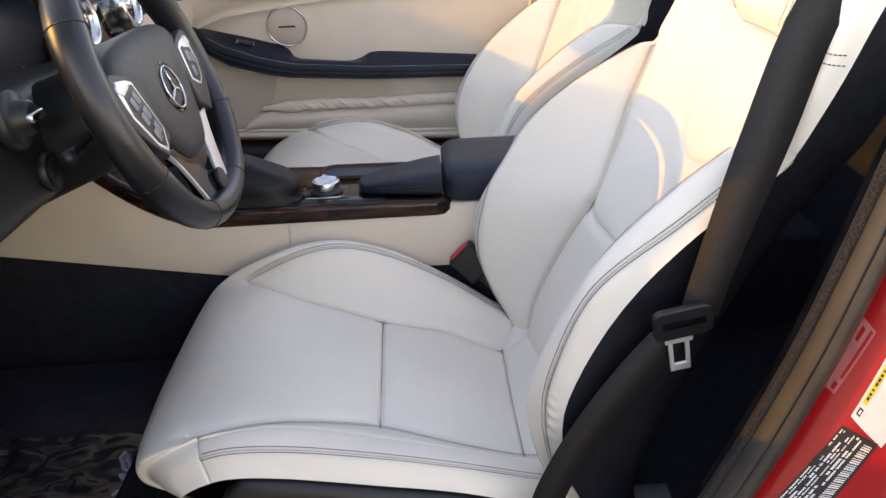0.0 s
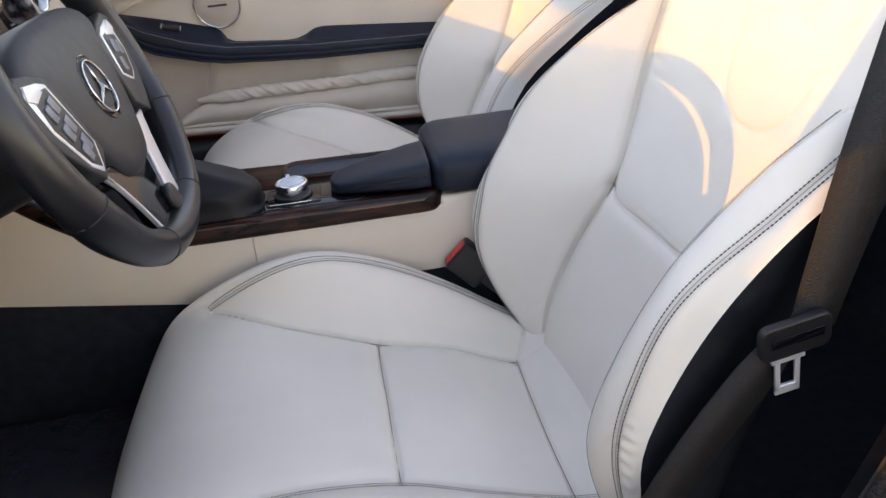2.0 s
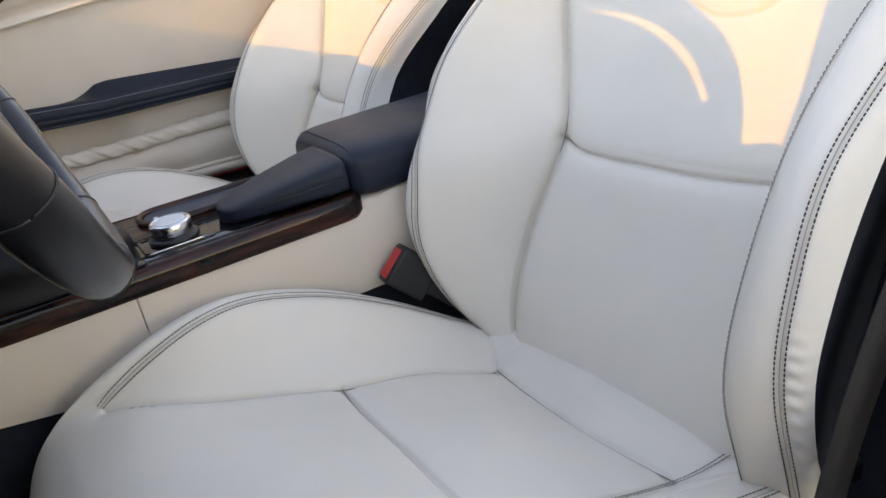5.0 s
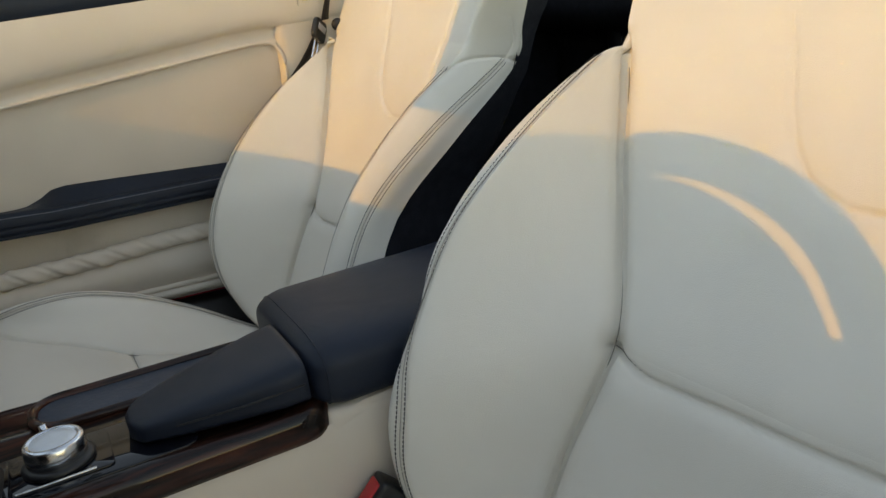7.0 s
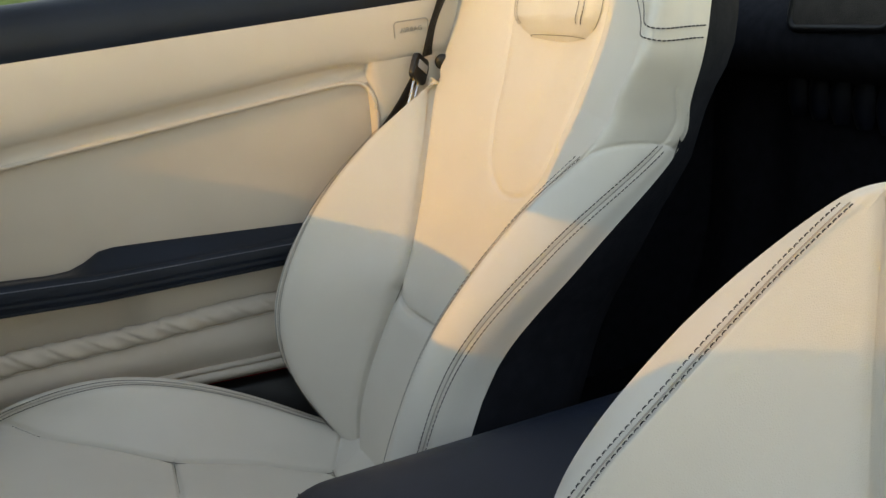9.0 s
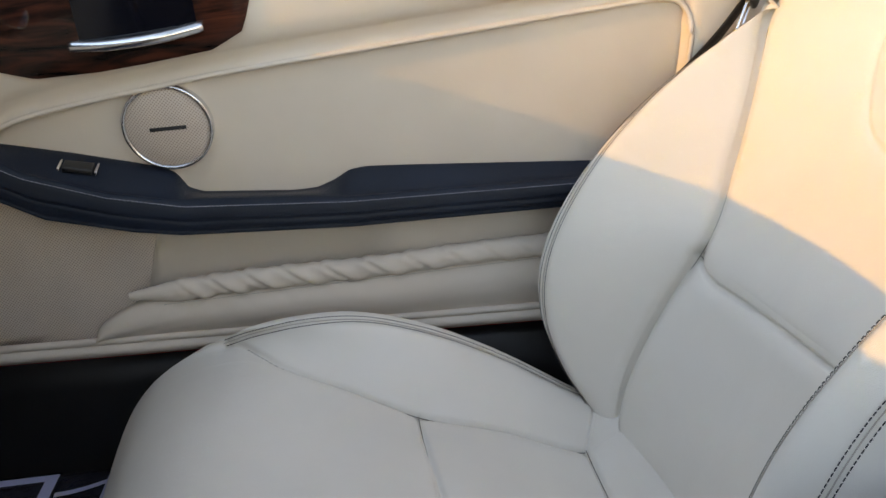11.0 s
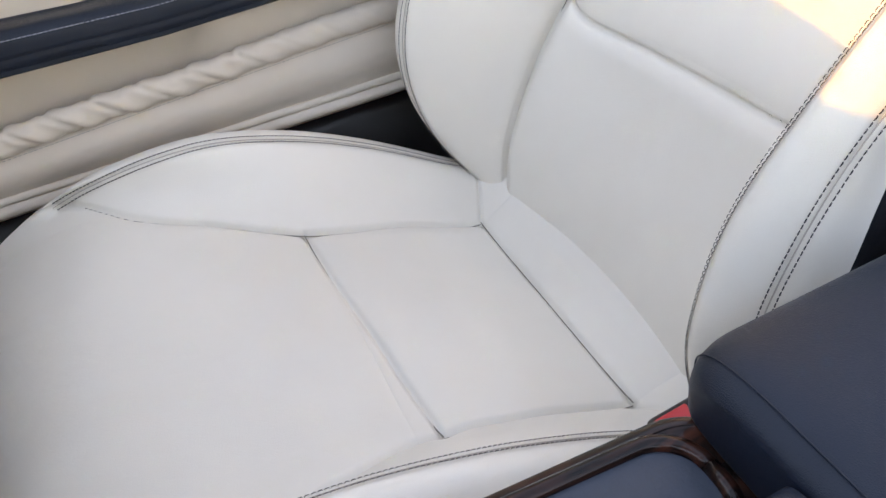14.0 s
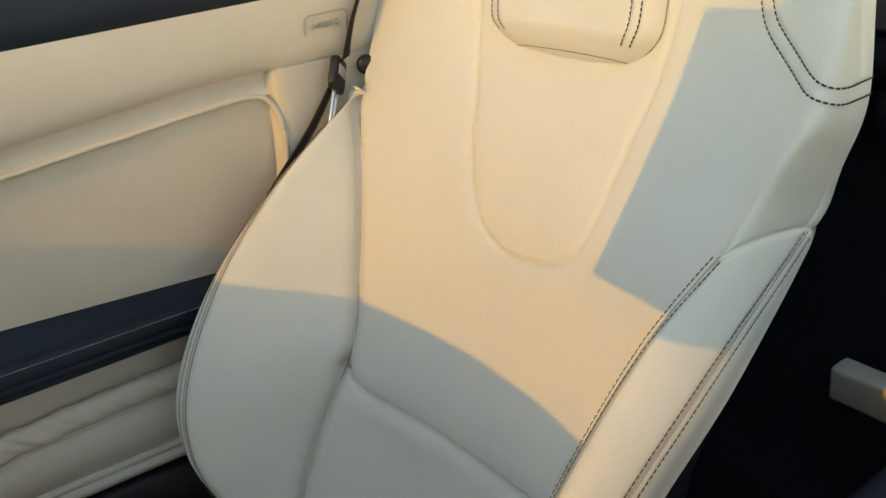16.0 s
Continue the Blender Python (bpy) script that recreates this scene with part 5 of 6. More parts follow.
for s in (1, -1):
    flip = lambda pts: [(s * x, y) for x, y in pts][:: s]
    arm_pts = [(0.084, 0.022), (0.110, 0.032), (0.140, 0.038), (0.158, 0.030), (0.158, 0.000), (0.146, -0.028), (0.124, -0.052), (0.104, -0.068), (0.074, -0.050)]
    sp = piece("spoke", plate(flip(arm_pts), -0.008, 0.012, 0.003), PAD, wheel, "black side spoke with a silver key bezel")
    low = 1.0 if s < 0 else 0.55
    short = lambda pts: [(x - (1 - low) * 0.35 * min(y, 0.0), y if y > 0 else y * low) for x, y in pts]
    piece("bezel", plate(flip(short([(0.098, 0.020), (0.112, 0.025), (0.139, 0.029), (0.145, 0.022), (0.141, -0.012), (0.118, -0.051), (0.102, -0.062), (0.095, -0.057), (0.082, -0.040)])), 0.008, 0.0128, 0.0015), SILVER, sp, "slim silver bezel")
    piece("key_plate", plate(flip(short([(0.102, 0.018), (0.136, 0.020), (0.138, -0.010), (0.116, -0.048), (0.101, -0.058), (0.085, -0.038)])), 0.010, 0.0132, 0.0012), PLASTIC, sp)
    for kx, ky in ((0.112, 0.004), (0.125, 0.000), (0.107, -0.015), (0.119, -0.019), (0.101, -0.034), (0.110, -0.040))[:6 if s < 0 else 3]:
        piece("key", plate(flip([(kx + 0.0052 * c + 0.0018 * d, ky + 0.0070 * d - 0.001 * c) for c, d in ((1, 1), (-1, 1), (-1, -1), (1, -1))]), 0.0125, 0.0147, 0.0006), KEY, sp, "satin grey key")
    piece("upper_key", plate(flip([(0.112, 0.017), (0.140, 0.028), (0.146, 0.018), (0.135, 0.012)]), 0.011, 0.0140, 0.0008), SILVER, sp, "slim silver key")
    outer = [(0.102, -0.060), (0.090, -0.068), (0.077, -0.086), (0.064, -0.110), (0.053, -0.136), (0.045, -0.160)]
    wide = 0.032 if s > 0 else 0.0040
    low_pts = outer + [(x - wide * (1.0 if k < 3 else 1.1), y - 0.001) for k, (x, y) in enumerate(reversed(outer))]
    piece("lower_spoke", plate(flip(low_pts), 0.000, 0.005, 0.0012), SILVER, wheel, "silver lower spoke" if s > 0 else "narrow silver edge of the lower spoke")
piece("spoke_infill", plate([(-0.092, -0.064), (-0.040, -0.070), (0.036, -0.082), (0.052, -0.095), (0.034, -0.152), (-0.042, -0.154), (-0.062, -0.110), (-0.076, -0.086)], -0.016, 0.0028, 0.002), GLOSSY, wheel, "gloss black infill between the lower spokes")
piece("spoke_foot", plate([(-0.046, -0.148), (-0.030, -0.152), (0.022, -0.150), (0.048, -0.140), (0.044, -0.166), (-0.044, -0.166)], -0.010, 0.0045, 0.002), SILVER, wheel, "silver foot of the lower spokes")
piece("spoke_thumb_rest", plate([(x * 0.62 + 0.016, y * 0.8 - 0.140) for x, y in rounded(-0.02, 0.02, -0.02, 0.02, 0.015)], 0.002, 0.011, 0.004), PLASTIC, wheel)
col = [tuple(wheel_m @ Vector((0, -0.01, -h))) for h in (0.02, 0.06, 0.10, 0.16, 0.24)]
piece("column_shroud", tube(col, [0.058, 0.062, 0.064, 0.066, 0.07], 24), PLASTIC, wheel, "black steering column shroud")
piece("stalk", tube([tuple(wheel_m @ Vector(p)) for p in ((-0.04, -0.02, -0.085), (-0.12, -0.02, -0.075), (-0.155, -0.02, -0.065))], [0.008, 0.007, 0.009], 10), PLASTIC, wheel)

# ---- dashboard ----
dash = holder("dashboard", (-0.9, YC, 0.9), "black dashboard with silver round vents and beige lower panel", "dashboard")
top = np.array([(-0.745, 0.985), (-0.735, 1.03), (-0.738, 1.060), (-0.750, 1.080), (-0.785, 1.090), (-0.90, 1.088), (-1.15, 1.06), (-1.40, 1.03)])
net = []
for y in np.linspace(-0.495, 1.00, 54):
    hump = 0.012 * math.exp(-((y - 0.55) / 0.25) ** 2) - 0.008 * math.exp(-((y + 0.27) / 0.09) ** 2) + 0.034 * max(0.0, min(1.0, (-0.36 - y) / 0.05)) + 0.012 * max(0.0, min(1.0, (y - 0.80) / 0.08))
    net.append([(x, y, z + hump * min(1, max(0, (z - 1.0) / 0.08))) for x, z in crom(top, np.linspace(0, 7, 36))])
piece("dash_top", grid_mesh(np.array(net)), DARK, dash, "black soft dashboard top")
low = np.array([(-0.95, 0.74), (-0.84, 0.765), (-0.79, 0.83), (-0.765, 0.91), (-0.748, 0.985)])
piece("lower_panel", grid_mesh(np.array([[(x, y, z) for x, z in crom(low, np.linspace(0, 4, 20))] for y in np.linspace(0.13, 1.00, 30)])), BEIGE, dash, "beige lower dashboard panel")
low = np.array([(-0.78, 0.845), (-0.70, 0.862), (-0.665, 0.885), (-0.662, 0.94), (-0.675, 0.99), (-0.72, 1.01)])
piece("driver_panel", grid_mesh(np.array([[(x - 0.03 * (y + 0.1) ** 2, y, z - 0.10 * (y + 0.04) * (y > -0.04)) for x, z in crom(low, np.linspace(0, 5, 24))] for y in np.linspace(-0.47, 0.13, 22)])), PLASTIC, dash, "black panel below the steering column")
piece("hood", grid_mesh(np.array([[(-0.70 + 0.0 * k - 0.16 * f, -0.045 + 0.190 * math.cos(math.pi * k / 20), 1.000 + 0.168 * math.sin(math.pi * k / 20) * (1 - 0.25 * f)) for k in range(21)] for f in np.linspace(0, 1, 8)]), flip=True), DARK, dash, "black instrument hood")
piece("instrument_face", move(box(-0.005, 0.005, -0.16, 0.16, -0.06, 0.085, 0.003), Matrix.Translation((-0.775, -0.045, 1.015)) @ pose(0, 0, 0, 0, -15, 0)), GLOSSY, dash)
for y in (-0.115, 0.03):
    c = Matrix.Translation((-0.764, y, 1.030)) @ Vector((1, 0, 0.26)).to_track_quat("Z", "Y").to_matrix().to_4x4()
    piece("gauge", lathe([(0.050, 0.0), (0.050, 0.012), (0.046, 0.014), (0.044, 0.008)], c, 40), SILVER, dash, "silver gauge ring")
stack = piece("centre_panel", move(box(-0.006, 0.006, -0.175, 0.175, -0.10, 0.09, 0.004), Matrix.Translation((-0.728, 0.295, 0.985)) @ pose(0, 0, 0, 0, -12, 0)), WOOD, dash, "dark walnut centre stack")
piece("screen", move(box(-0.004, 0.004, -0.075, 0.075, -0.045, 0.045, 0.003), Matrix.Translation((-0.716, 0.29, 1.00)) @ pose(0, 0, 0, 0, -12, 0)), GLOSSY, stack, "dark screen")
for x, y, z in ((-0.705, 0.185, 1.035), (-0.708, 0.395, 1.030), (-0.748, 0.830, 1.018), (-0.70, -0.30, 1.02)):
    c = Matrix.Translation((x, y, z)) @ Vector((1, 0, 0.2)).to_track_quat("Z", "Y").to_matrix().to_4x4()
    vent = piece("vent", lathe([(0.030, -0.03), (0.040, -0.03), (0.041, 0.004), (0.038, 0.009), (0.033, 0.008), (0.030, -0.002)], c, 44), CHROME, dash, "round silver air vent")
    piece("vent_core", lathe([(0.031, -0.012), (0.0, -0.010)], c, 32), PLASTIC, vent)
    for k in range(4):
        a = math.pi * k / 4 + 0.3
        piece("vane", tube([tuple(c @ Vector((0.030 * math.cos(a), 0.030 * math.sin(a), -0.004))), tuple(c @ Vector((-0.030 * math.cos(a), -0.030 * math.sin(a), -0.004)))], 0.0022, 6), CHROME if k == 0 else PLASTIC, vent)
    piece("vent_hub", lathe([(0.009, -0.008), (0.009, 0.004), (0.006, 0.006), (0, 0.006)], c, 20), CHROME, vent)
c = Matrix.Translation((-0.660, -0.172, 0.985)) @ Vector((1, 0, 0.15)).to_track_quat("Z", "Y").to_matrix().to_4x4()
sw = piece("light_switch", lathe([(0.032, -0.004), (0.032, 0.004), (0.028, 0.008), (0.020, 0.008), (0.018, 0.022), (0.014, 0.025), (0, 0.025)], c, 32), PLASTIC, dash, "round light switch")
piece("switch_grip", move(box(-0.016, 0.016, -0.005, 0.005, 0.018, 0.030, 0.003), c), CHROME, sw, "silver grip")
c = Matrix.Translation((-0.656, -0.122, 0.912)) @ Vector((1, 0, 0.1)).to_track_quat("Z", "Y").to_matrix().to_4x4()
piece("round_button", lathe([(0.023, -0.004), (0.023, 0.003), (0.0205, 0.005), (0.019, 0.003), (0.017, 0.006), (0, 0.007)], c, 32), PLASTIC, dash, "round black push button")

# mirror under the windscreen head, which shades the middle of the car
glass = bpy.data.materials.new("windscreen_glass")
glass.use_nodes = True
g = glass.node_tree.nodes["Principled BSDF"]
g.inputs["Base Color"].default_value = (0.80, 0.86, 0.83, 1)
g.inputs["Transmission Weight"].default_value, g.inputs["Roughness"].default_value, g.inputs["IOR"].default_value = 1.0, 0.0, 1.02
screen = holder("windscreen", (-1.0, YC, 1.08), "curved windscreen with a black head rail", "windscreen")
pane = [[(x - 0.10 * ((y - YC) / 0.7) ** 2 * -1, y, z) for x, z in zip(np.linspace(-1.15, -0.46, 12), np.linspace(1.075, 1.44, 12) + 0.02 * np.sin(np.linspace(0, math.pi, 12)))] for y in np.linspace(YC - 0.66, YC + 0.66, 20)]
pane_ob = piece("glass_pane", grid_mesh(np.array(pane)), glass, screen)
pane_ob.visible_shadow = False
for y, g in ((-0.036, 1), (2 * YC, -1)):
    piece("pillar", tube([(-1.10, y - g * 0.40, 1.05), (-0.79, y - g * 0.362, 1.22), (-0.645, y - g * 0.374, 1.295), (-0.40, y - g * 0.365, 1.44)], [0.056, 0.058, 0.084, 0.084], 20, 0.45), PLASTIC, screen, "black windscreen pillar")
piece("head_rail", tube([tuple(r[-1]) for r in pane], 0.018, 10), PLASTIC, screen)
mirror = holder("rear_view_mirror", (-0.50, YC, 1.40), "black rear-view mirror hanging from the windscreen head", "mirror")
piece("mirror_housing", move(prism([(-0.145, -0.10), (0.145, -0.10), (0.118, 0.02), (0.10, 0.10), (-0.10, 0.10), (-0.118, 0.02)], -0.018, 0.018, 0.012, 3), Matrix.Translation((-0.46, YC + 0.004, 1.200)) @ Vector((1, 0, -0.05)).to_track_quat("Z", "Y").to_matrix().to_4x4()), PLASTIC, mirror)
piece("mirror_stem", tube([(-0.47, YC, 1.27), (-0.475, YC, 1.38), (-0.47, YC, 1.45)], 0.04, 12), PLASTIC, mirror)


# ---- driver's door opening ----
SEAL = [(-0.60, -0.385, 0.515), (-0.30, -0.385, 0.518), (-0.06, -0.385, 0.532), (0.018, -0.385, 0.585), (0.068, -0.385, 0.675), (0.115, -0.385, 0.790), (0.150, -0.385, 0.900), (0.180, -0.385, 1.00), (0.215, -0.39, 1.07), (0.30, -0.395, 1.10)]
seal = holder("door_seal", (0.0, -0.385, 0.515), "dark rubber door seal round the open doorway", "door seal")
S = curve(SEAL, 110) + np.array([-0.032, 0.0, 0.0])
side = np.gradient(S, axis=0)
side /= np.linalg.norm(side, axis=1, keepdims=True)
outw = np.cross(side, np.array([0.0, 1.0, 0.0]))          # away from the seat, in the plane of the opening
outw /= np.linalg.norm(outw, axis=1, keepdims=True)
sgn = -1.0 if outw[70, 0] < 0 else 1.0
outw *= sgn
Y = np.array([0.0, -1.0, 0.0])
prof = [(0.006, 0.000), (0.008, 0.013), (0.012, 0.024), (0.0165, 0.0295), (0.0180, 0.0268), (0.0198, 0.0300), (0.026, 0.034), (0.036, 0.028), (0.042, 0.014), (0.044, 0.0)]
net = [[S[i] + outw[i] * a + Y * b for a, b in prof] for i in range(len(S))]
piece("rubber_bulb", grid_mesh(np.array([crom(np.array(r), np.linspace(0, 9, 34)) for r in net])), SEAL_RUBBER, seal, "dusty brown-black rubber bulb")
piece("felt_edge", tube(S + outw * 0.0065 + Y * 0.010, 0.0055, 8), FELT, seal, "woven felt edge")
# red jamb
jamb = holder("door_jamb", (0.10, -0.45, 0.50), "glossy red painted door jamb with stickers", "door jamb", kind="structure")
prof = [(0.030, -0.01), (0.046, 0.004), (0.060, 0.020), (0.080, 0.034), (0.110, 0.046), (0.135, 0.060), (0.142, 0.085), (0.142, 0.130)]
JN = np.array([crom(np.array([S[i] + outw[i] * a + Y * b for a, b in prof]), np.linspace(0, 7, 26)) for i in range(len(S))])
piece("jamb_panel", grid_mesh(JN), RED_PAINT, jamb, "red painted panel")


def on_jamb(s, w, lift=0.0):
    """A place on the jamb: s along (0..1), w across (0..1)."""
    i, k = s * (len(JN) - 1), w * (JN.shape[1] - 1)
    i0, k0 = min(int(i), len(JN) - 2), min(int(k), JN.shape[1] - 2)
    a = JN[i0, k0] * (1 - (i - i0)) + JN[i0 + 1, k0] * (i - i0)
    b = JN[i0, k0 + 1] * (1 - (i - i0)) + JN[i0 + 1, k0 + 1] * (i - i0)
    p = a * (1 - (k - k0)) + b * (k - k0)
    n = np.cross(JN[i0 + 1, k0] - JN[i0, k0], JN[i0, k0 + 1] - JN[i0, k0])
    n /= np.linalg.norm(n)
    if n[0] > 0 and n[1] > 0 or n[1] > 0.2:
        n = -n
    return p + n * lift


def sticker(name, corners, mat, lift, parent, label="", u=(0, 1), v=(0, 1)):
    """A label on the jamb: corners (s, w) in turn; u and v pick a part of it."""
    c = [Vector(p) for p in corners]
    at = lambda a, d: (c[0] * (1 - a) + c[1] * a) * (1 - d) + (c[3] * (1 - a) + c[2] * a) * d
    V = np.array([[on_jamb(*at(a, d), lift) for d in np.linspace(*v, 7)] for a in np.linspace(*u, 7)])
    return piece(name, grid_mesh(V), mat, parent, label)


TYRE_LABEL = [(0.524, 0.385), (0.620, 0.385), (0.610, 0.60), (0.511, 0.55)]
white = sticker("sticker", TYRE_LABEL, WHITE, 0.0010, jamb, "white sticker with a yellow strip")
strip = sticker("yellow_strip", TYRE_LABEL, YELLOW, 0.0015, white, "", (0.16, 0.97), (0.07, 0.20))
for k in range(16):
    sticker("print_bar", TYRE_LABEL, INK, 0.0019, white, "", (0.20 + 0.046 * k, 0.20 + 0.046 * k + (0.034, 0.026, 0.018, 0.038)[k % 4]), (0.10, 0.16))
sticker("round_mark", TYRE_LABEL, INK, 0.0015, white, "", (0.05, 0.12), (0.08, 0.20))
sticker("round_mark", TYRE_LABEL, WHITE, 0.0019, white, "", (0.065, 0.105), (0.11, 0.17))
DATA_LABEL = [(0.425, 0.305), (0.514, 0.375), (0.513, 0.535), (0.447, 0.51)]
code = sticker("sticker", DATA_LABEL, INK, 0.0010, jamb, "black and white data sticker")
rng = random.Random(5)
for r in range(7):
    a = 0.03 + 0.02 * rng.random()
    while a < 0.95:
        e = min(0.97, a + 0.03 + 0.13 * rng.random())
        if rng.random() < 0.8:
            sticker("print_bar", DATA_LABEL, WHITE, 0.0014, code, "", (a, e), (0.05 + 0.092 * r, 0.05 + 0.092 * r + (0.045, 0.03, 0.055)[r % 3]))
        a = e + 0.02
for k in range(26):
    sticker("code_bar", DATA_LABEL, WHITE, 0.0014, code, "", (0.14 + 0.031 * k, 0.14 + 0.031 * k + (0.018, 0.012, 0.022)[k % 3]), (0.74, 0.93))
CLEAR_LABEL = [(0.535, 0.150), (0.602, 0.180), (0.595, 0.288), (0.533, 0.258)]
PINK = material("label_pink", (0.55, 0.16, 0.15), 0.35, vary=0.08, scale=30, coat=0.6)
clear = sticker("sticker", CLEAR_LABEL, PINK, 0.0008, jamb, "faded pink sticker with red print")
sticker("print_bar", CLEAR_LABEL, RED_PAINT, 0.0012, clear, "", (0.22, 0.96), (0.74, 0.90))
sticker("print_bar", CLEAR_LABEL, RED_PAINT, 0.0012, clear, "", (0.72, 0.92), (0.30, 0.50))
sticker("round_mark", CLEAR_LABEL, RED_PAINT, 0.0012, clear, "", (0.04, 0.14), (0.62, 0.86))
net = [[(x, y, z) for y, z in ((-0.335, 0.456), (-0.345, 0.50), (-0.36, 0.525), (-0.385, 0.528), (-0.43, 0.515), (-0.50, 0.46), (-0.53, 0.34))] for x in np.linspace(-1.45, -0.02, 14)]
tagged(part("sill", swept(net), PLASTIC), "black door sill below the driver's seat", "sill", kind="structure")

# ---- black trim behind the seats ----
net = [[(x, -0.362 + 0.004 * math.sin(9 * z), z) for z in np.linspace(0.45, 1.10, 16)] for x in np.linspace(0.02, 0.62, 16)]
net = [[(max(x, float(np.interp(z, S[30:, 2], S[30:, 0])) + 0.017 if z > 0.56 else x), y, z) for x, y, z in r] for r in net]
tagged(part("side_trim_driver", swept(net), CARPET), "black carpeted side trim behind the driver's seat", "side trim", kind="structure")
net = [[(x, 0.965, z) for z in np.linspace(0.45, 1.06, 10)] for x in np.linspace(0.20, 0.62, 10)]
tagged(part("side_trim_passenger", swept(net, flip=True), CARPET), "black carpeted side trim behind the passenger's seat", "side trim", kind="structure")
net = []
for y in np.linspace(-0.36, 0.97, 60):
    r = 0.012 * math.sin(40 * y) * math.exp(-((y - 0.86) / 0.10) ** 2)
    net.append([(0.40, y, 0.456), (0.47, y, 0.50), (0.53 + r, y, 0.66), (0.55 + r, y, 0.84), (0.545 + 0.4 * r, y, 0.90), (0.50, y, 0.915), (0.48, y, 0.95), (0.50, y, 0.99), (0.58, y, 1.02), (0.75, y, 1.03)])
N = np.array([crom(np.array(r), np.linspace(0, 9, 44)) for r in net])
bulkhead = tagged(part("rear_bulkhead", grid_mesh(N, flip=True), CARPET), "black carpeted bulkhead with soft pleats behind the seats", "bulkhead", kind="structure")
for k in range(6):
    net = []
    for j in range(9):
        w = 0.0165 * math.cos(math.pi * (j - 4) / 9) ** 0.25 if abs(j - 4) < 4 else 0.011
        z = 0.856 + 0.058 * j / 8
        net.append([(0.5455 - 0.017 * math.cos(math.pi * (i - 5) / 10.5) ** 0.6 * (0.6 + 0.4 * math.sin(math.pi * j / 8)), 0.768 - 0.0365 * k + w * (i - 5) / 5, z - 0.002 * k) for i in range(11)])
    piece("pleat", grid_mesh(np.array(net), flip=True), DARK, bulkhead)
DARK_MESH = material("mesh_grey", (0.07, 0.062, 0.055), 0.6, vary=0.2, scale=40, bump=0.9, grain=420, kind="voronoi")
deflector = holder("rear_speaker", (0.50, 0.76, 0.975), "black framed mesh panel behind the passenger seat", "speaker panel")
fm = Matrix.Translation((0.492, 0.640, 1.006)) @ Vector((-1, 0, 0.25)).to_track_quat("Z", "Y").to_matrix().to_4x4()
ring = [tuple(fm @ Vector((x, y, 0))) for x, y in rounded(-0.075, 0.075, -0.032, 0.032, 0.014)]
piece("frame", tube(ring + ring[:1], 0.005, 8), PLASTIC, deflector, "rounded black frame")
piece("mesh", prism(rounded(-0.073, 0.073, -0.030, 0.030, 0.012), -0.002, 0.002, 0.001, 2, fm), DARK_MESH, deflector, "fine grey mesh")
strip = part("sill_strip", box(0.43, 0.46, 0.440, 0.587, 0.592, 0.634, 0.006, 3), BEIGE)
tagged(strip, "beige trim strip behind the passenger seat", "trim strip")

for y, f in ((-0.362, False), (1.035, True)):
    x1 = -0.70 if y < 0 else -0.95
    net = [[(x, y, z) for z in np.linspace(0.44, 1.075, 12)] for x in np.linspace(-1.45, x1, 12)]
    tagged(part("kick_panel_" + ("driver" if y < 0 else "passenger"), swept(net, flip=f), CARPET), "black carpeted footwell side", "footwell side", kind="structure")
tagged(part("firewall", box(-1.47, -1.42, -0.40, 1.08, 0.30, 1.06, 0.0), CARPET), "black carpeted front of the footwells", "firewall", kind="structure")

# ---- mats ----
def floor_mat(name, at, label):
    return holder(name, at, label, "floor mat", "floor mats")


pmat = floor_mat("floor_mat", (-0.9, 0.80, 0.462), "black film floor mats with lilac printed borders lying on the carpet")


def ripple(x, y):
    return 0.4625 + 0.004 * math.sin(14 * x + 5 * y) * math.sin(9 * y + 1) + 0.003


def sheet(x0, x1, y0, y1, lift, mat, parent, name, skew=0.0, n=14):
    V = np.array([[(x + skew * (y - 0.8), y, ripple(x, y) + lift) for y in np.linspace(y0, y1, n)] for x in np.linspace(x0, x1, n)])
    return piece(name, grid_mesh(V), mat, parent)


a = sheet(-1.35, -0.660, 0.46, 0.995, 0.0, PAPER, pmat, "under_sheet", -0.01)
b = sheet(-1.38, -0.755, 0.46, 1.000, 0.004, PAPER, pmat, "upper_sheet", -0.02)
sheet(-0.698, -0.684, 0.47, 0.985, 0.0012, PRINT, a, "border", -0.01)
V = [[(x, y + w, ripple(x, y) + 0.0012) for w in (0.0, 0.009)] for x, y in zip(np.linspace(-0.758, -0.684, 12), 0.952 + 0.024 * np.linspace(0, 1, 12) ** 2)]
piece("border", grid_mesh(np.array(V)), PRINT, a)
for x0, x1, y0, y1 in ((-0.757, -0.741, 0.873, 0.875), (-0.757, -0.741, 0.832, 0.834), (-0.743, -0.741, 0.832, 0.875), (-0.757, -0.748, 0.790, 0.800), (-0.757, -0.750, 0.758, 0.774)):
    sheet(x0, x1, y0, y1, 0.0012, PRINT, a, "print_shape", -0.01, 4)
sheet(-0.772, -0.757, 0.47, 0.995, 0.0052, PRINT, b, "border", -0.02)
sheet(-1.36, -0.757, 0.982, 0.995, 0.0052, PRINT, b, "border", -0.02)
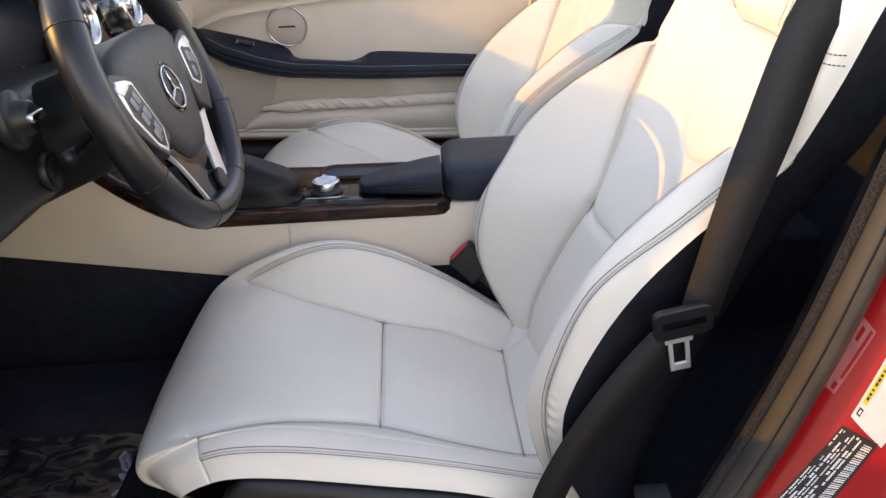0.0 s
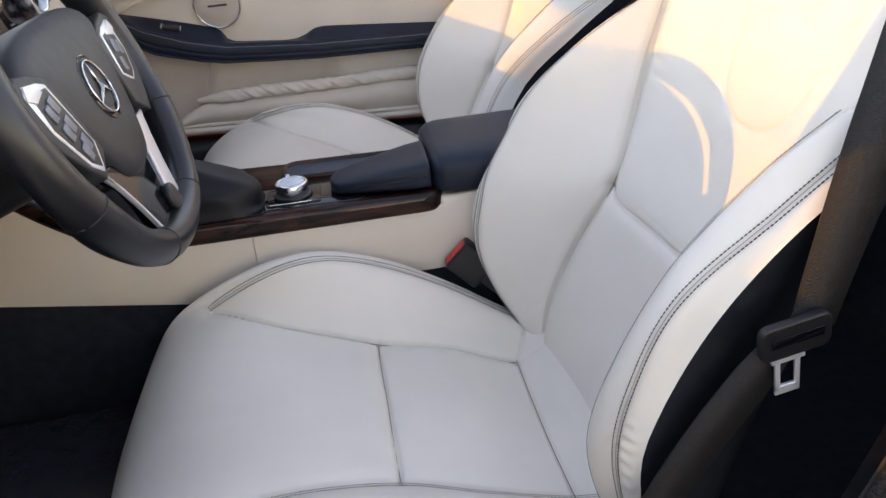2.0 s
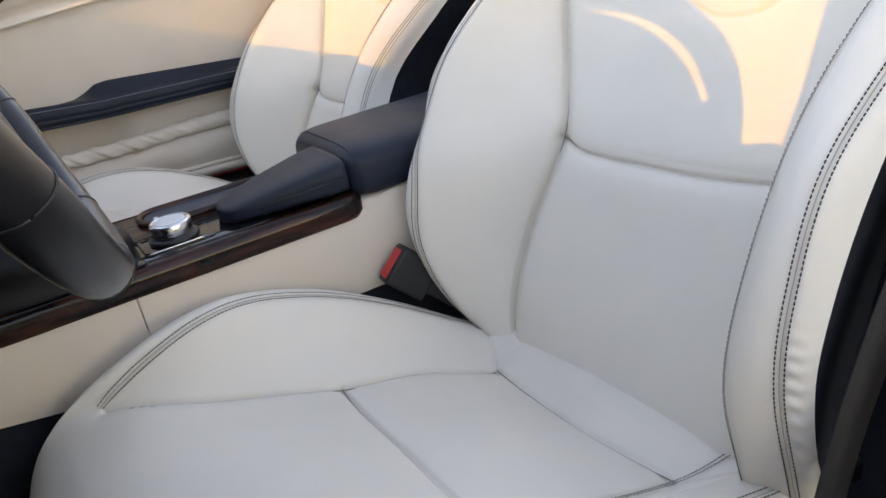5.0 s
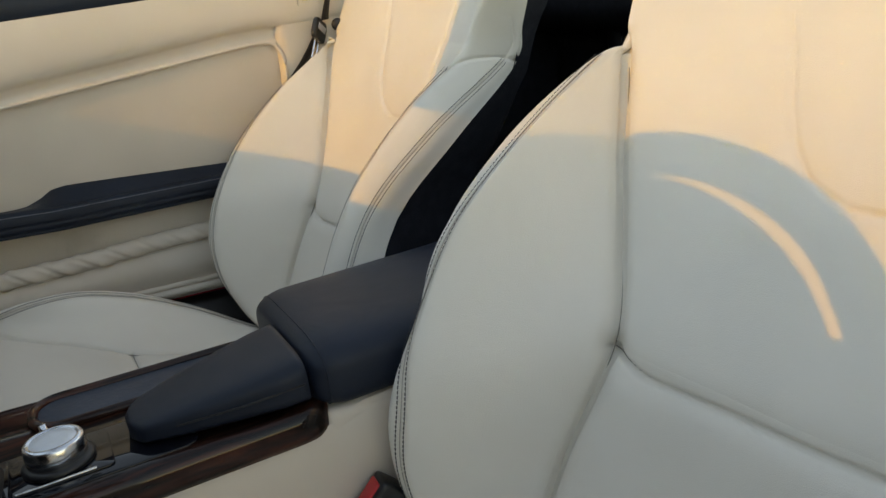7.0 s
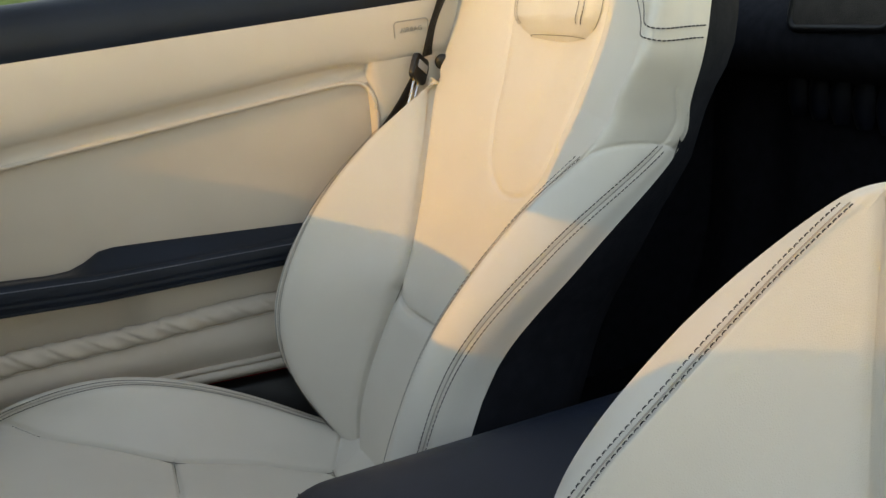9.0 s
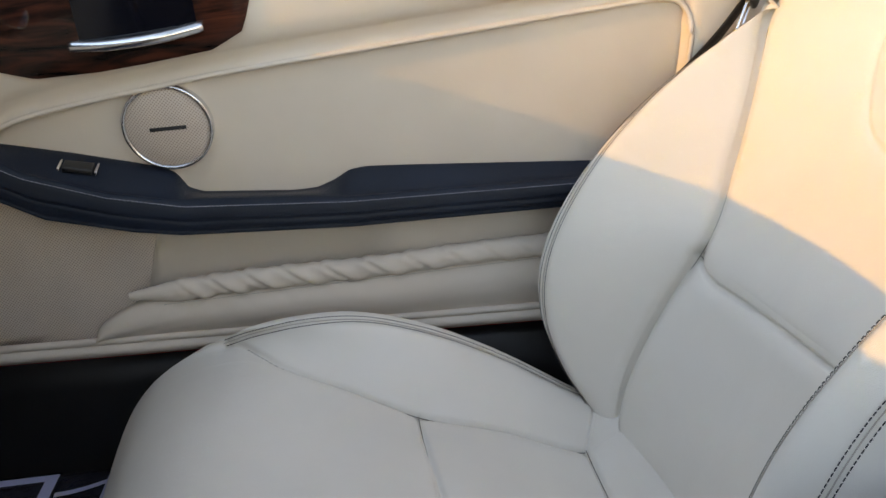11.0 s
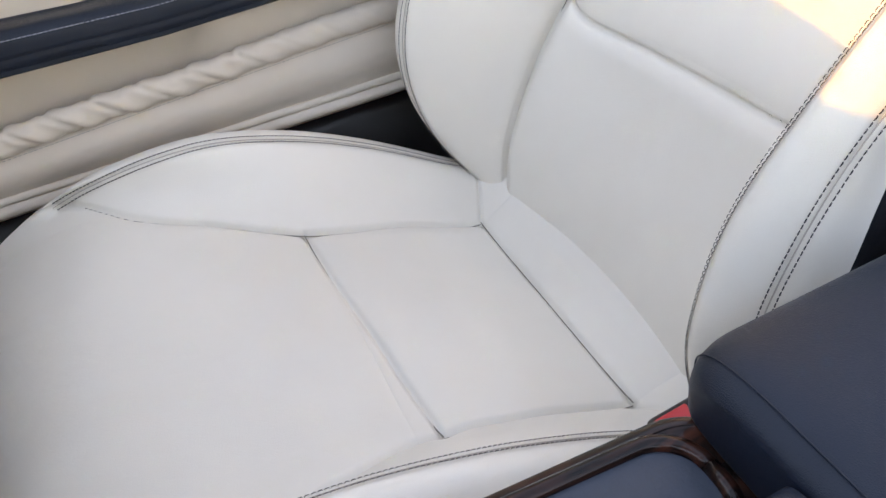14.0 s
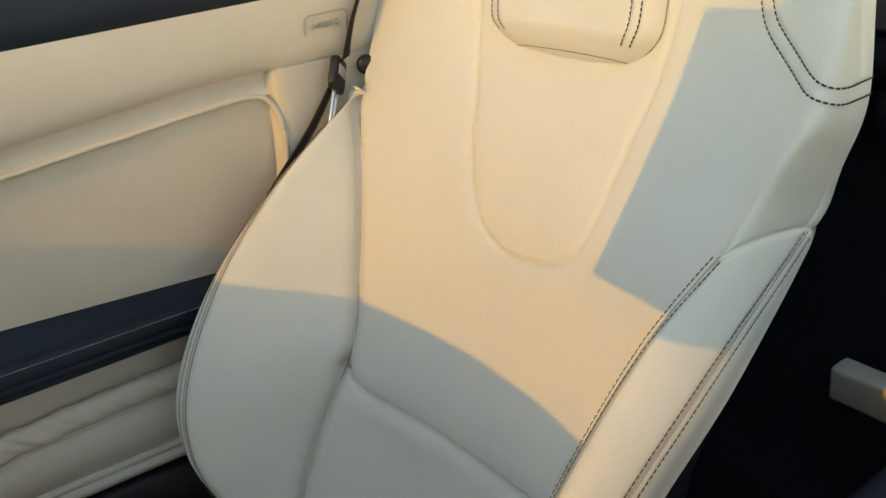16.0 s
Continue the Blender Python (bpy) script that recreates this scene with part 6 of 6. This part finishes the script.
# plain printed shapes in place of the maker's mark
for x0, x1, y0, y1 in ((-0.885, -0.838, 0.900, 0.902), (-0.885, -0.838, 0.838, 0.840), (-0.840, -0.838, 0.838, 0.902), (-0.885, -0.883, 0.838, 0.902), (-0.880, -0.846, 0.860, 0.876),
                       (-0.880, -0.842, 0.808, 0.816), (-0.880, -0.842, 0.790, 0.798), (-0.875, -0.850, 0.742, 0.774), (-0.875, -0.850, 0.690, 0.728)):
    sheet(x0, x1, y0, y1, 0.0052, PRINT, b, "print_shape", -0.02, 5)
dmat = floor_mat("floor_mat", (-0.9, -0.05, 0.462), "black film mat on the driver's floor")
a = sheet(-1.35, -0.66, -0.32, 0.205, 0.0, PAPER, dmat, "under_sheet")
sheet(-0.76, -0.748, -0.14, -0.03, 0.0012, PRINT, a, "border", -0.05)
crumple = lambda x, y: abs(noise.noise(Vector((x * 17, y * 9, 3.1)))) + 0.5 * abs(noise.noise(Vector((x * 30, y * 41, 7.7))))
V = [[(x, y, 0.474 + 0.022 * crumple(x, y) * math.sin(math.pi * i / 39) ** 0.4) for y in np.linspace(-0.315, -0.02, 60)] for i, x in enumerate(np.linspace(-0.98, -0.665, 40))]
FILM = material("film_clear", (0.020, 0.022, 0.028), 0.13, vary=0.2, scale=15, spec=0.9)
piece("loose_film", grid_mesh(np.array(V)), FILM, dmat, "crumpled shiny protective film")

# ---- outside ----
ground = part("ground", grid_mesh(np.array([[(x, y, 0.10) for y in np.linspace(-300, 300, 13)] for x in np.linspace(-300, 300, 13)]), flip=True), ASPHALT)
tagged(ground, "grey asphalt ground round the car", "ground", kind="structure")
V = np.array([[(x, y, 0.10 + 0.02 + 3.2 * (1 - math.exp(-max(0, y - 5) / 5)) + 0.15 * noise.noise(Vector((x * 0.3, y * 0.3, 0)))) for y in np.r_[np.linspace(5, 14, 20), np.linspace(16, 120, 10)]] for x in np.linspace(-60, 60, 60)])
tagged(part("grass_bank", grid_mesh(V, flip=True), GRASS), "sunlit green grass bank beyond the car", "grass", kind="stuff")
# red body round the cabin
shell = holder("roadster", (0.0, YC, 0.20), "glossy red open roadster body round the cabin", "car body")
piece("hood", grid_mesh(np.array([[(x, y, 1.03 - 0.22 * ((x + 1.15) / -1.4) ** 1.5 - 0.10 * ((y - YC) / 0.75) ** 4) for y in np.linspace(YC - 0.82, YC + 0.82, 20)] for x in np.linspace(-1.15, -2.5, 16)])), RED_PAINT, shell)
piece("rear_deck", grid_mesh(np.array([[(x, y, 1.03 - 0.10 * ((y - YC) / 0.75) ** 4 - 0.12 * ((x - 0.72) / 0.9) ** 2) for y in np.linspace(YC - 0.82, YC + 0.82, 20)] for x in np.linspace(0.72, 1.6, 12)]), flip=True), RED_PAINT, shell)
# Two posts out of view, added to keep the sun off belt and seal.
piece("post_trim", box(-1.10, -0.79, -0.51, -0.44, 0.33, 1.07, 0.015, 3), PLASTIC, shell, "black trim on the windscreen post")
piece("hinge_post", box(-1.10, -0.80, -0.60, -0.512, 0.33, 1.0, 0.03, 3), RED_PAINT, shell, "red post ahead of the open doorway")
piece("underbody", box(-2.45, 1.55, YC - 0.70, YC + 0.70, 0.24, 0.355, 0.02), PLASTIC, shell)
for y, f in ((YC + 0.80, False), (YC - 0.80, True)):
    for x0, x1 in ((-2.45, -1.06), (0.43, 1.58)):
        piece("side_panel", grid_mesh(np.array([[(x, y + (0.03 if y > 0 else -0.03) * math.sin(math.pi * k / 8), 0.95 - 0.62 * k / 8) for k in range(9)] for x in np.linspace(x0, x1, 10)]), flip=not f), RED_PAINT, shell)
for x in (-1.75, 1.05):
    for y in (YC - 0.70, YC + 0.70):
        piece("tyre", lathe([(0.20, -0.10), (0.31, -0.11), (0.325, -0.08), (0.325, 0.08), (0.31, 0.11), (0.20, 0.10)], Matrix.Translation((x, y, 0.425)) @ pose(0, 0, 0, 90, 0, 0), 36), RUBBER, shell)

# ---- the driver's door, swung open ahead of the seat ----
# Out of view; added to hold back sky light and shade the seal's foot.
door_two = holder("door_2", (-0.82, -0.52, 0.45), "open red driver's door with beige inner trim", "car door", kind="structure")
dm = Matrix.Translation((-0.82, -0.55, 0.0)) @ Matrix.Rotation(radians(-68), 4, "Z")
crest = [(0.0, 1.015), (0.08, 1.03), (0.35, 1.035), (0.75, 1.03), (1.05, 1.01), (1.12, 0.96)]
for off, mat, name, text in ((0.045, BEIGE, "inner_trim", "beige inner trim"), (-0.055, RED_PAINT, "outer_skin", "red outer skin")):
    net = [[tuple(dm @ Vector((x, off * (0.55 + 0.45 * math.sin(math.pi * k / 12) ** 0.6), 0.36 + (lerp(x, crest) - 0.36) * k / 12))) for k in range(13)] for x in np.linspace(0, 1.12, 24)]
    piece(name, grid_mesh(np.array(net), flip=off > 0), mat, door_two, text)
piece("door_rim", tube([tuple(dm @ Vector(p)) for p in [(0, 0, 0.37)] + [(x, 0, z) for x, z in crest] + [(1.11, 0, 0.37), (0, 0, 0.37)]], 0.028, 10), RED_PAINT, door_two, "red door edge")
rest = [(0.10, 0.80), (0.30, 0.77), (0.60, 0.755), (1.0, 0.75)]
piece("armrest_pad", tube([tuple(dm @ Vector((x, 0.075, z))) for x, z in rest], 0.035, 12, 0.7), DARK, door_two, "black leather door armrest")
